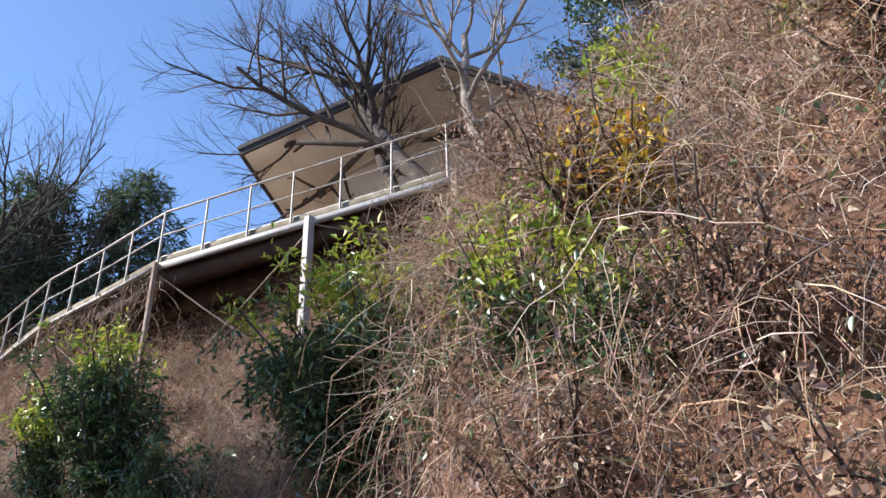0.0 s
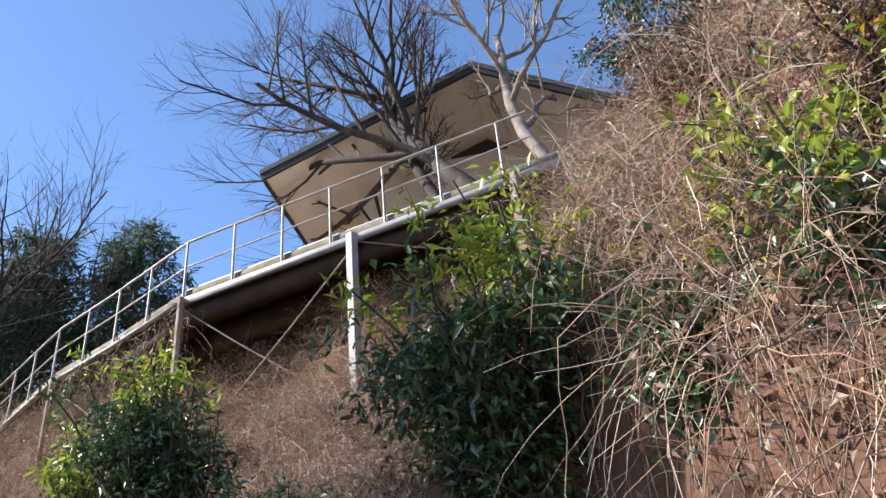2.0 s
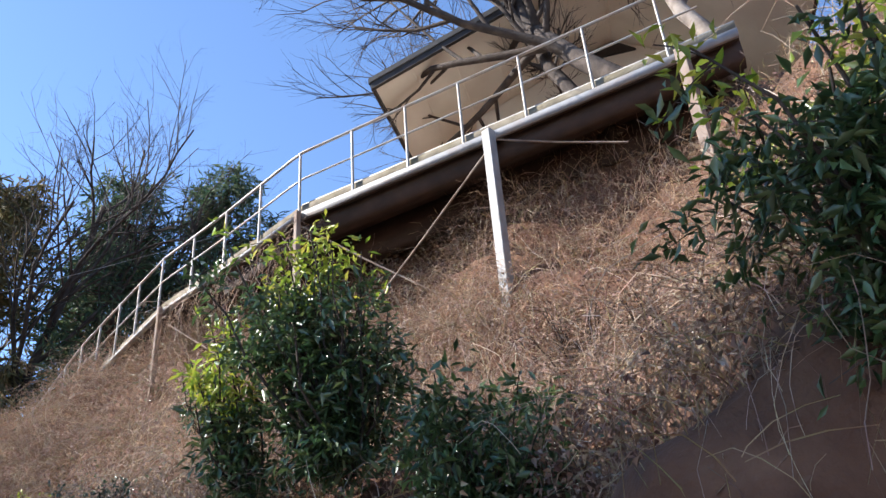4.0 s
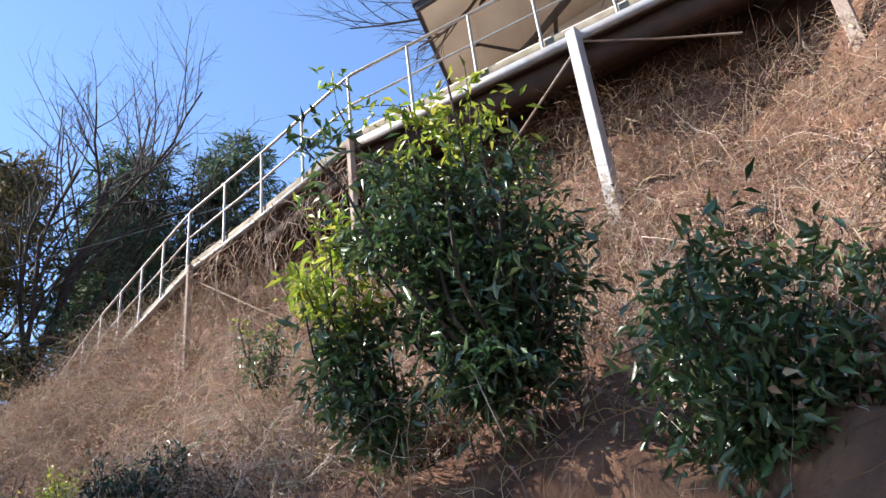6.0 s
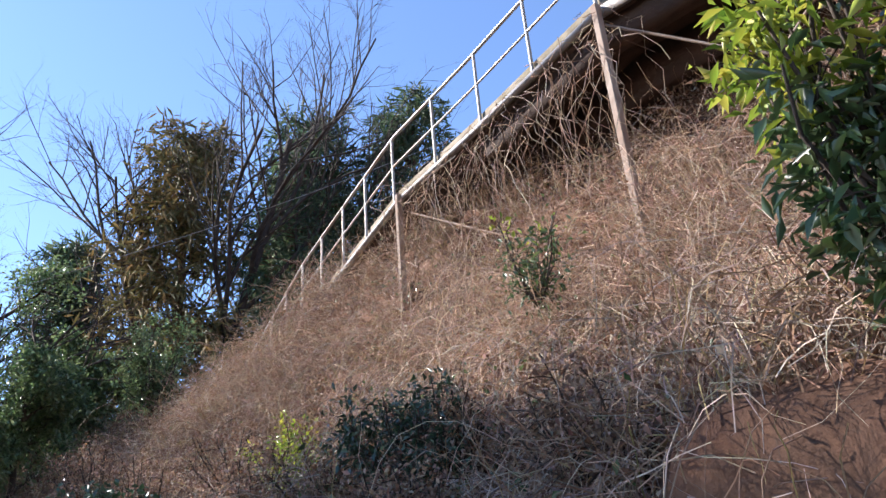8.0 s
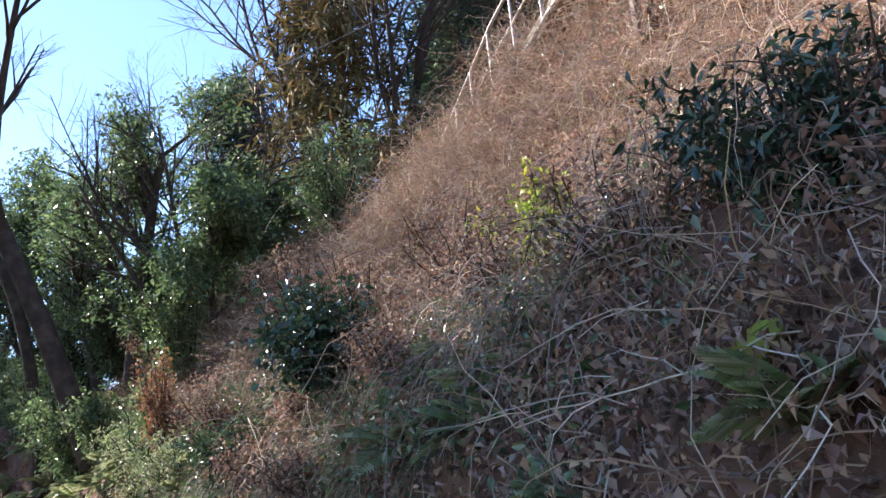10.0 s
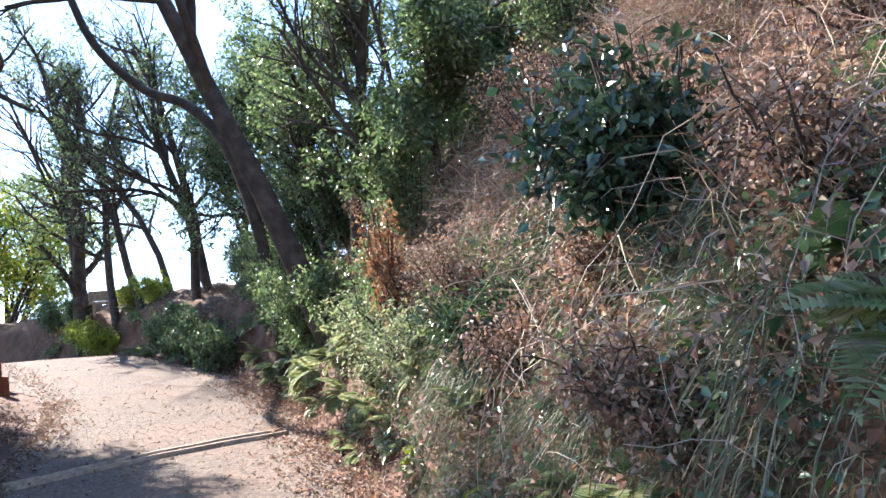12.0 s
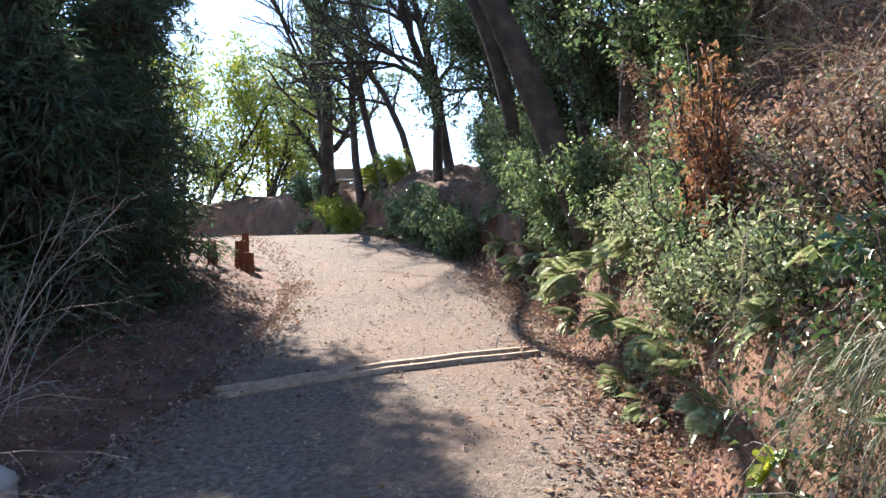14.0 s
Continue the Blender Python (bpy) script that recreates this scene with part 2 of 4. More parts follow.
L_KEYS = np.array([0, 0.5, 1.5, 4.0, 9.0, 20.0, 60.0, 150.0, 600.0, 3500.0])
L_DROP = np.array([0, 0.12, 0.22, 0.1, -0.8, -5.0, -18.0, -26.0, -40.0, -60.0])


def road_z(s):
    return np.where(s < 0, 0.05 * s, np.where(s < 24, 0.0825 * s, 1.98 + 0.125 * (s - 24) - np.clip(s - 34, 0, 99) * 0.12))


def half_width(s):
    """From the road's middle to the foot of the bank; wider where the earth is cut back."""
    return np.interp(s, [-10, 0, 2.0, 3.1, 7.2, 8.8, 10, 16, 20, 28, 34], [1.9, 1.75, 1.95, 2.9, 2.85, 2.3, 2.05, 1.85, 1.75, 2.1, 2.5]) + 0.12 * wob(s, s * 0 + 3, 0.9)


def land(s, w):
    """The surface at arc length s along the road and w to the right of its middle."""
    s, w = np.broadcast_arrays(np.asarray(s, float), np.asarray(w, float))
    half = half_width(s)
    e = w - half
    cut = np.clip(e / 0.4, 0, 1) ** 0.7
    e = np.where(e > 0, e + np.interp(s, [2.0, 3.1, 7.2, 10], [0, 0.85, 0.8, 0]) * np.interp(e, [1.0, 3.0], [1, 0]), e)
    a, b, c, d = (np.interp(e, E_KEYS, h) for h in (H_START, H_MID, H_FAR, H_END))
    k1 = np.clip((s - 2.0) / 3.5, 0, 1)
    k2 = np.clip((s - 11.0) / 5.0, 0, 1)
    k3 = np.clip((s - 23.0) / 6.0, 0, 1)
    k1, k2, k3 = (k * k * (3 - 2 * k) for k in (k1, k2, k3))
    up = ((a * (1 - k1) + b * k1) * (1 - k2) + c * k2) * (1 - k3) + d * k3
    up = up + np.interp(s, [10.9, 12.4, 15.0, 16.6], [0, 1, 1, 0]) * np.interp(e, [2.6, 3.3, 3.7, 4.0, 4.4], [0, 0.35, 0.9, 0.7, 0.1])
    up = np.where(e > 0, up * cut, 0)
    left = np.interp(-w - half, L_KEYS, L_DROP)
    p, q = centre(s), right_of(s)
    x, y = p[..., 0] + q[..., 0] * w, p[..., 1] + q[..., 1] * w
    rough = np.clip(e, 0, 1.2) * 0.22 + np.clip(-w - half, 0, 1) * 0.12 + 0.012
    z = road_z(s) + np.where(e > 0, up, np.where(w < -half, left, 0.04 * (1 - (w / half) ** 2))) + rough * wob(x, y + 0.6 * up, 1.1) + np.clip(e, 0, 0.6) * 0.09 * wob(x + 0.3 * up, y + up, 3.7)
    y = y - np.clip(e, 0, 1) * 0.2 * wob(x, z * 1.6, 1.7)
    return np.stack([x, y, z], -1)


def place(s, w):
    return Vector(land(s, w))


def normals(s, w):
    d = 0.06
    return unit(np.cross(land(s + d, w) - land(s - d, w), land(s, w + d) - land(s, w - d))) * -1.0


def grid_mesh(name, ss, ww, mat, lift=0.0):
    S, W = np.meshgrid(ss, ww, indexing="ij")
    v = land(S, W).reshape(-1, 3)
    v[:, 2] += lift
    i = np.arange(v.shape[0]).reshape(len(ss), len(ww))
    f = np.stack([i[:-1, :-1], i[1:, :-1], i[1:, 1:], i[:-1, 1:]], -1).reshape(-1, 4)
    return mesh(name, v, f, mat, True)


ss = np.concatenate([np.linspace(-38, -6, 30, endpoint=False), np.linspace(-6, 40, 260, endpoint=False), np.linspace(40, 70, 30)])
ww = np.concatenate([-np.geomspace(3000, 4, 40), np.linspace(-3.8, 1.5, 24), np.linspace(1.55, 7, 80), np.geomspace(7.2, 80, 40)])
ground = tagged(part("ground", grid_mesh("ground", ss, ww, M_SOIL)), "red-brown earth bank and hillside with leaf litter", "ground", kind="structure")
S, U = np.meshgrid(np.linspace(-30, 42, 520), np.linspace(-1, 1, 40), indexing="ij")
RW = U * (1.62 + 0.22 * wob(S, U * 0 + np.sign(U) * 2, 1.4) + np.clip(S - 22, 0, 12) * 0.04)
v = land(S, RW).reshape(-1, 3) + [0, 0, 0.012]
i = np.arange(len(v)).reshape(S.shape)
road = tagged(part("road", mesh("road", v, np.stack([i[:-1, :-1], i[1:, :-1], i[1:, 1:], i[:-1, 1:]], -1).reshape(-1, 4), M_ROAD, True)), "pale gravel forest road with dappled shade", "road", kind="structure")


# ---- growing things ----
def grow(rng, base, way, length, radius, levels, kids, spread, shrink=0.6, bend=0.25, rise=0.1, start=0.3):
    """Branch polylines by level: a list of (paths, radii)."""
    out, tips = [], [(np.array(base, float), unit(np.array(way, float)), length, radius)]
    for lev in range(levels):
        paths, radii, nxt = [], [], []
        for b, d, ln, r in tips:
            k = 7 if lev < 2 else 4
            step, p, cur, pts = ln / (k - 1), b.copy(), d.copy(), [b.copy()]
            for _ in range(k - 1):
                cur = unit(cur + rng.normal(size=3) * bend * 0.5 + np.array([0, 0, rise]))
                p = p + cur * step
                pts.append(p.copy())
            pts = np.array(pts)
            rr = r * np.linspace(1, 0.45 if lev < levels - 1 else 0.3, k)
            paths.append(pts), radii.append(rr)
            if lev < levels - 1:
                for c in range(kids[lev]):
                    f = start + (1 - start) * (c + rng.random()) / kids[lev]
                    i = min(int(f * (k - 1)), k - 2)
                    t = f * (k - 1) - i
                    q = pts[i] * (1 - t) + pts[i + 1] * t
                    dd = unit(pts[i + 1] - pts[i])
                    side = unit(np.cross(dd, rng.normal(size=3)))
                    a = spread[lev] * rng.uniform(0.7, 1.25)
                    nd = unit(dd * math.cos(a) + side * math.sin(a))
                    nxt.append((q, nd, ln * shrink * rng.uniform(0.65, 1.15) * (1.15 - 0.45 * f), np.interp(f, [0, 1], [rr[0], rr[-1]]) * 0.62))
        out.append((np.array(paths), np.array(radii)))
        tips = nxt
    return out


def wood(levels, sides=(8, 6, 4, 3, 3)):
    return join([tubes(p, r, sides[i]) if sides[i] else ribbons(p, r) for i, (p, r) in enumerate(levels)])


def foliage(rng, twigs, per, size, ratio=0.45, jitter=0.04, droop=0.2, flat=0.5):
    """Leaves along twigs (paths n, k, 3)."""
    n, k, _ = twigs.shape
    f = rng.uniform(0.15, 1.0, (n, per)) * (k - 1.001)
    i = f.astype(int)
    t = (f - i)[..., None]
    rows = np.arange(n)[:, None]
    p = (twigs[rows, i] * (1 - t) + twigs[rows, i + 1] * t).reshape(-1, 3)
    d = unit(twigs[rows, i + 1] - twigs[rows, i]).reshape(-1, 3)
    m = len(p)
    p = p + rng.normal(size=(m, 3)) * jitter
    way = unit(d * 0.6 + rand_dirs(rng, m) * 0.9 + np.array([0, 0, -droop]))
    nor = unit(rand_dirs(rng, m) * (1 - flat) + np.array([0, 0, 1.0]) * flat)
    ln = size * rng.uniform(0.6, 1.25, m)
    return leaf_quads(p, way, nor, ln, ln * ratio * rng.uniform(0.8, 1.2, m))


def shrub(rng, name, at, height, width, leaf, mat, label, count=26, per=16, top=None, lean=(0, 0), category="shrub", group="shrubs on the bank", ratio=0.4, young=0.72):
    """Many-stemmed bush: stems and foliage, with an optional second tint of young leaves at the top."""
    ob = thing(name, Matrix.Translation(at), label, category, group)
    stems, r = [], []
    for _ in range(count):
        a, o = rng.uniform(0, 6.283), rng.uniform(0.15, 1.0)
        h = height * rng.uniform(0.55, 1.05) * (1 - 0.25 * o)
        tipx, tipy = math.cos(a) * width * 0.5 * o + lean[0] * h, math.sin(a) * width * 0.5 * o + lean[1] * h
        t = np.linspace(0, 1, 6)
        pts = np.stack([tipx * t ** 0.8, tipy * t ** 0.8, h * t ** 1.15], -1) + rng.normal(size=(6, 3)) * 0.02 * height
        pts[0] *= 0
        stems.append(pts), r.append(np.linspace(0.012, 0.004, 6) * height ** 0.5)
    stems, r = np.array(stems), np.array(r)
    twigs = []
    for p in stems:
        for f in rng.uniform(0.08, 1.0, 14):
            i = min(int(f * 5), 4)
            q = p[i] + (p[i + 1] - p[i]) * (f * 5 - i)
            d = unit(unit(p[i + 1] - p[i]) * 0.35 + rng.normal(size=3) * 0.7 + np.array([0, 0, 0.1]))
            ln = width * 0.22 * rng.uniform(0.5, 1.2)
            t = np.linspace(0, 1, 4)[:, None]
            twigs.append(q + d * ln * t + np.array([0, 0, -0.25]) * ln * t ** 2)
    twigs = np.array(twigs)
    v, f = join([tubes(stems, r, 4), ribbons(twigs, np.full(twigs.shape[:2], 0.0025))])
    part("branchwork", mesh("branchwork", v, f, M_BARK), ob)["kind"] = "stuff"
    high = twigs[:, -1, 2] > height * young
    if top is None:
        high[:] = False
    if (~high).any():
        part("foliage", mesh("foliage", *foliage(rng, twigs[~high], per, leaf, ratio), mat), ob)
    if high.any():
        part("young_foliage", mesh("young_foliage", *foliage(rng, twigs[high], per, leaf, ratio), top), ob, "bright yellow-green young leaves")
    return ob


def bare_tree(rng, at, height, radius, way, label, mat=None, levels=5, kids=(7, 6, 5, 4), spread=(0.75, 0.7, 0.65, 0.7), group="bare trees", bend=0.3, shrink=0.62, start=0.3, rise=0.06):
    mat = mat or M_BARK
    ob = thing("bare_tree", Matrix.Translation(at), label, "tree", group)
    g = grow(rng, (0, 0, -0.1), way, height * 0.5, radius, levels, kids, spread, shrink, bend, rise, start=start)
    part("trunk", mesh("trunk", *wood(g[:1], (9,)), mat, True), ob)
    part("crown", mesh("crown", *wood(g[1:], (7, 5, 3, 0)), mat, True), ob, "bare leafless branches and fine twigs")
    return ob


def leafy_tree(rng, at, height, radius, way, leaf, mat, label, kids=(9, 7, 6), per=18, spread=(0.9, 0.8, 0.8), start=0.35, group="evergreen trees", bark=None, shrink=0.55, jitter=0.08, rise=0.05, ratio=0.45, name="evergreen_tree"):
    ob = thing(name, Matrix.Translation(at), label, "tree", group)
    g = grow(rng, (0, 0, -0.1), way, height * 0.72, radius, 4, kids, spread, shrink, 0.25, rise, start=start)
    part("trunk", mesh("trunk", *wood(g[:1], (10,)), bark or M_BARK, True), ob)
    part("branchwork", mesh("branchwork", *wood(g[1:], (5, 3, 0)), bark or M_BARK, True), ob)["kind"] = "stuff"
    part("crown", mesh("crown", *foliage(rng, g[3][0], per, leaf, ratio, jitter), mat), ob)
    return ob


def cedar(rng, at, height, radius, width, mat, label, tiers=26, low=0.2, needle=0.3, group="conifers", dense=1.0, bushy=0.86):
    """Conifer: straight trunk, whorls of drooping boughs, sprays of needles."""
    ob = thing("conifer", Matrix.Translation(at), label, "tree", group)
    t = np.linspace(0, 1, 8)
    tr = np.stack([0.03 * height * np.sin(t * 3) * 0.3, t * 0, t * height - 0.1], -1)[None]
    part("trunk", mesh("trunk", *tubes(tr, (radius * (1 - 0.9 * t))[None], 9), M_BARKRED, True), ob)
    boughs, r, sprays = [], [], []
    for i in range(tiers):
        h = low + (1 - low) * (i + rng.random()) / tiers
        for _ in range(7):
            a = rng.uniform(0, 6.283)
            ln = width * 0.5 * (1 - ((h - low) / (1 - low)) ** 1.4 * bushy) * rng.uniform(0.55, 1.15)
            u = np.linspace(0, 1, 6)
            pts = np.stack([math.cos(a) * ln * u, math.sin(a) * ln * u, h * height + ln * (0.3 * u - 0.42 * u ** 2)], -1) + rng.normal(size=(6, 3)) * 0.03
            boughs.append(pts), r.append(np.linspace(0.03, 0.006, 6))
            for f in rng.uniform(0.2, 1.0, int(10 * dense)):
                j = min(int(f * 5), 4)
                q = pts[j] + (pts[j + 1] - pts[j]) * (f * 5 - j)
                d = unit(np.array([math.cos(a), math.sin(a), 0.05]) * 0.5 + rng.normal(size=3) * 0.55)
                sl = needle * 1.6 * rng.uniform(0.6, 1.2)
                w = np.linspace(0, 1, 4)[:, None]
                sprays.append(q + d * sl * w + np.array([0, 0, -0.35 * sl]) * w ** 2)
    sprays = np.array(sprays)
    part("branchwork", mesh("branchwork", *tubes(np.array(boughs), np.array(r), 3), M_BARKRED), ob)["kind"] = "stuff"
    part("crown", mesh("crown", *foliage(rng, sprays, 10, needle * 0.9, 0.15, needle * 0.2, 0.3, 0.3), mat), ob)
    return ob


def hanging(rng, s, w, length, radius, out=0.7, up=0.5, k=7, sag=0.22, wild=0.32, off=0.0):
    """Arching stems that start on the bank, lean out of it, wander and hang down."""
    n = len(s)
    nor = normals(s, w)
    p = land(s, w) + nor * (rng.random((n, 1)) ** 2 * off)
    d = unit(nor * out + np.array([0, 0, up]) + rng.normal(size=(n, 3)) * 0.6)
    step = (np.asarray(length) / (k - 1))[:, None]
    pts = [p]
    for _ in range(k - 1):
        d = unit(d + rng.normal(size=(n, 3)) * wild + np.array([0, 0, -sag]))
        p = p + d * step
        pts.append(p)
    r = np.asarray(radius)[:, None] * np.linspace(1, 0.5, k)[None]
    pts = np.stack(pts, 1)
    keep = (pts[..., 1].min(1) > centre(s)[:, 1] + half_width(s) - 0.2) | (s > 19)
    return pts[keep], r[keep]


def ribbons(paths, widths):
    """Flat blades along polylines, turned at random."""
    n, k, _ = paths.shape
    tan = unit(np.gradient(paths, axis=1))
    side = unit(np.cross(tan, unit(np.random.default_rng(n).normal(size=(n, 1, 3)))))
    v = np.stack([paths + side * widths[..., None], paths - side * widths[..., None]], 2)
    i = np.arange(n * k * 2).reshape(n, k, 2)
    f = np.stack([i[:, :-1, 0], i[:, :-1, 1], i[:, 1:, 1], i[:, 1:, 0]], -1).reshape(-1, 4)
    return v.reshape(-1, 3), f


def clumped(rng, n, s0, s1, w0, w1, scale=0.7, power=1.6):
    """Uneven scatter over a stretch of the bank."""
    s, w = rng.uniform(s0, s1, n * 3), rng.uniform(w0, w1, n * 3)
    d = 0.5 + 0.5 * wob(s, w, scale)
    keep = rng.random(n * 3) < np.clip(d, 0.03, 1) ** power
    s, w = s[keep][:n], w[keep][:n]
    return s, w


def spot(x, y):
    """The arc length and offset of a place in plan."""
    sarc = float(np.interp(-x, -LINE[:, 0], ARC))
    for _ in range(12):
        c, r = centre(np.array(sarc)), right_of(np.array(sarc))
        sarc += 0.8 * float((np.array([x, y]) - c) @ np.array([-r[1], r[0]]))
    return sarc, float((np.array([x, y]) - centre(np.array(sarc))) @ right_of(np.array(sarc)))


def on_land(x, y):
    return place(*spot(x, y))


rng = np.random.default_rng(7)


# ---- walkway up to the house ----
DECK = np.array([(-19.6, 5.9, 5.35), (-18.2, 5.93, 5.85), (-16.45, 5.95, 6.55), (-15.2, 5.96, 6.84), (-13.75, 5.97, 7.15), (-12.1, 5.98, 7.17), (-10.12, 5.93, 7.19), (-7.95, 6.72, 7.44), (-6.42, 7.28, 7.62), (-4.9, 7.83, 7.8)], float)


def deck_at(x):
    return np.array([x, np.interp(x, DECK[:, 0], DECK[:, 1]), np.interp(x, DECK[:, 0], DECK[:, 2])])


def strip(path, profile):
    """A bar with a rectangular section (offset across, offset up) along a path in plan."""
    path = np.asarray(path, float)
    d = np.gradient(path, axis=0)
    d[:, 2] = 0
    d = unit(d)
    side = np.stack([-d[:, 1], d[:, 0], d[:, 2]], -1)
    v = np.stack([path + side * a + np.array([0, 0, b]) for a, b in profile], 1)
    n, m = v.shape[:2]
    i = np.arange(n * m).reshape(n, m)
    j = np.roll(i, -1, 1)
    f = np.stack([i[:-1], i[1:], j[1:], j[:-1]], -1).reshape(-1, 4)
    caps = np.array([i[0], i[-1][::-1]])
    return v.reshape(-1, 3), np.concatenate([f, caps])


def rect(a0, a1, b0, b1):
    return [(a0, b0), (a1, b0), (a1, b1), (a0, b1)]


walkway = thing("walkway", Matrix.Identity(4), "raised steel and concrete walkway with railing, climbing to the house", "walkway")
part("deck", mesh("deck", *strip(DECK, rect(0.03, 1.1, -0.05, 0.12)), M_CONCRETE), walkway, "mossy concrete deck edge")
# thin sheet under the deck, coloured near black to stand in for shade
part("deck_underside", mesh("deck_underside", *strip(DECK, rect(0.06, 1.08, -0.075, -0.055)), M_DARKDECK), walkway, "thin dark sheet painting the shade under the deck")
part("edge_beam", mesh("edge_beam", *strip(DECK[6:], rect(-0.02, 0.026, -0.12, -0.01)), M_WHITEPAINT), walkway, "pale painted steel edge beam")
part("edge_flange", mesh("edge_flange", *strip(DECK[:7], rect(-0.03, 0.026, -0.075, -0.025)), M_WHITEPAINT), walkway, "thin white steel flange")
part("under_beam", mesh("under_beam", *strip(DECK[5:], rect(0.12, 0.3, -0.34, -0.055)), M_DARKDECK), walkway, "dark brown beam")
part("under_beam", mesh("under_beam", *strip(DECK[5:], rect(0.75, 0.95, -0.5, -0.055)), M_DARKDECK), walkway, "dark brown beam")
# added reflector, hidden from below: throws sunlight up at the beige eaves
part("deck_floor", mesh("deck_floor", *strip(DECK[6:], rect(0.06, 2.4, 0.124, 0.16)), M_BOUNCE), walkway, "unseen pale slab added to bounce sun up to the eaves")
POSTS = [-19.1, -18.3, -17.65, -17.1, -16.5, -15.85, -15.18, -14.53, -13.8, -12.86, -11.97, -11.06, -10.12, -9.38, -8.65, -7.95, -7.19, -6.42, -5.6]
rail_post = mesh("rail_post", *tubes([[(0, 0, -0.02), (0, 0, 0.5), (0, 0, 0.93)]], [[0.019, 0.018, 0.018]], 8), M_GALV, True)
for x in POSTS:
    part("rail_post", rail_post, walkway, at=Matrix.Translation(deck_at(x)))
fine = np.array([deck_at(x) for x in np.linspace(-19.6, -5.2, 60)])
part("handrail", mesh("handrail", *tubes([fine + [0, 0, 0.93]], [np.full(60, 0.02)], 8), M_GALV, True), walkway)
part("midrail", mesh("midrail", *tubes([fine + [0, 0, 0.5]], [np.full(60, 0.014)], 7), M_GALV, True), walkway)
for x, foot in ((-18.3, 4.2), (-16.42, 4.9), (-13.63, 4.9), (-10.1, 4.5), (-7.62, 5.1), (-5.46, 6.0)):
    p = deck_at(x) + [0, -0.05, 0]
    side = 0.12 if x > -9 else 0.07
    bm = box(side, side, p[2] - foot, (p[0], p[1], (p[2] + foot) / 2 - 0.01), 0.008)
    part("support_post", bm_mesh("support_post", bm, M_WHITEPAINT if -9 < x < -7 else M_RUSTPOST), walkway, "stained white support post" if -9 < x < -7 else "thin rust-stained support post")
for (xa, za), (xb, zb) in (((-7.62, -0.15), (-9.6, -1.75)), ((-10.1, -0.2), (-8.6, -1.65)), ((-13.63, -0.22), (-10.9, -2.05)), ((-16.42, -0.25), (-15.55, -0.5)), ((-13.63, -0.3), (-14.8, -1.5)), ((-7.62, -0.1), (-6.3, -0.7))):
    a, b = deck_at(xa), deck_at(xb)
    a, b = a + [0, 0.02, za], b + [0, 0.25, zb]
    part("brace_rod", mesh("brace_rod", *tubes([[a, (a + b) / 2 + [0, 0, -0.02], b]], [[0.013] * 3], 6), M_RUSTPOST, True), walkway, "thin rusty brace rod")

# ---- house on the hill ----
HOUSE = Matrix.Translation((-9.97, 7.18, 0)) @ pose(0, 0, 0, 0, 0, 28.8)
house = thing("house", HOUSE, "hillside house with beige boarded eaves and a dark-edged gable roof", "house")
RIDGE, RIGHT, DEPTH, LOW, TOP, RLOW = 3.75, 6.4, 7.0, 9.88, 11.38, 9.75


def prism(points, y0, y1):
    """A slab with the given outline in x and z, from y0 to y1."""
    bm = bmesh.new()
    a = [bm.verts.new((x, y0, z)) for x, z in points]
    b = [bm.verts.new((x, y1, z)) for x, z in points]
    bm.faces.new(a), bm.faces.new(b[::-1])
    for i in range(len(a)):
        j = (i + 1) % len(a)
        bm.faces.new((a[j], a[i], b[i], b[j]))
    bmesh.ops.recalc_face_normals(bm, faces=bm.faces)
    return bm


part("soffit", bm_mesh("soffit", prism([(0, LOW), (RIDGE, TOP), (RIDGE, TOP + 0.04), (0, LOW + 0.04)], 0.03, DEPTH), M_SOFFIT), house, "beige boarded underside of the eaves")
part("soffit", bm_mesh("soffit", prism([(RIDGE, TOP), (RIGHT, RLOW), (RIGHT, RLOW + 0.04), (RIDGE, TOP + 0.04)], 0.03, DEPTH), M_SOFFIT), house, "beige boarded underside of the eaves")
part("roof", bm_mesh("roof", prism([(-0.08, LOW + 0.05), (RIDGE, TOP + 0.05), (RIGHT + 0.08, RLOW + 0.05), (RIGHT + 0.08, RLOW + 0.14), (RIDGE, TOP + 0.16), (-0.08, LOW + 0.14)], -0.06, DEPTH + 0.1), M_ROOF), house, "dark slate roof")
part("barge_board", bm_mesh("barge_board", prism([(-0.05, LOW - 0.06), (RIDGE, TOP - 0.05), (RIDGE, TOP + 0.12), (-0.05, LOW + 0.1)], -0.04, 0.02), M_FASCIA), house, "dark barge board")
part("barge_board", bm_mesh("barge_board", prism([(RIDGE + 0.003, TOP - 0.05), (RIGHT + 0.05, RLOW - 0.07), (RIGHT + 0.05, RLOW + 0.1), (RIDGE + 0.003, TOP + 0.12)], -0.04, 0.02), M_FASCIA), house, "dark barge board")
part("eave_board", bm_mesh("eave_board", box(0.05, DEPTH, 0.16, (-0.03, DEPTH / 2 + 0.03, LOW + 0.02), 0.005), M_FASCIA), house, "dark eave board")
WALLY = 1.9
part("gable_wall", bm_mesh("gable_wall", prism([(1.2, 7.3), (5.6, 7.3), (5.6, 10.2), (RIDGE, TOP - 0.02), (1.2, LOW + 0.45)], WALLY, WALLY + 0.15), M_WALL), house, "pale plaster gable wall")
part("side_wall", bm_mesh("side_wall", box(0.15, DEPTH - 2.4, 3.3, (1.275, WALLY + 0.16 + (DEPTH - 2.4) / 2, 8.65), 0), M_WALL), house, "pale plaster side wall")
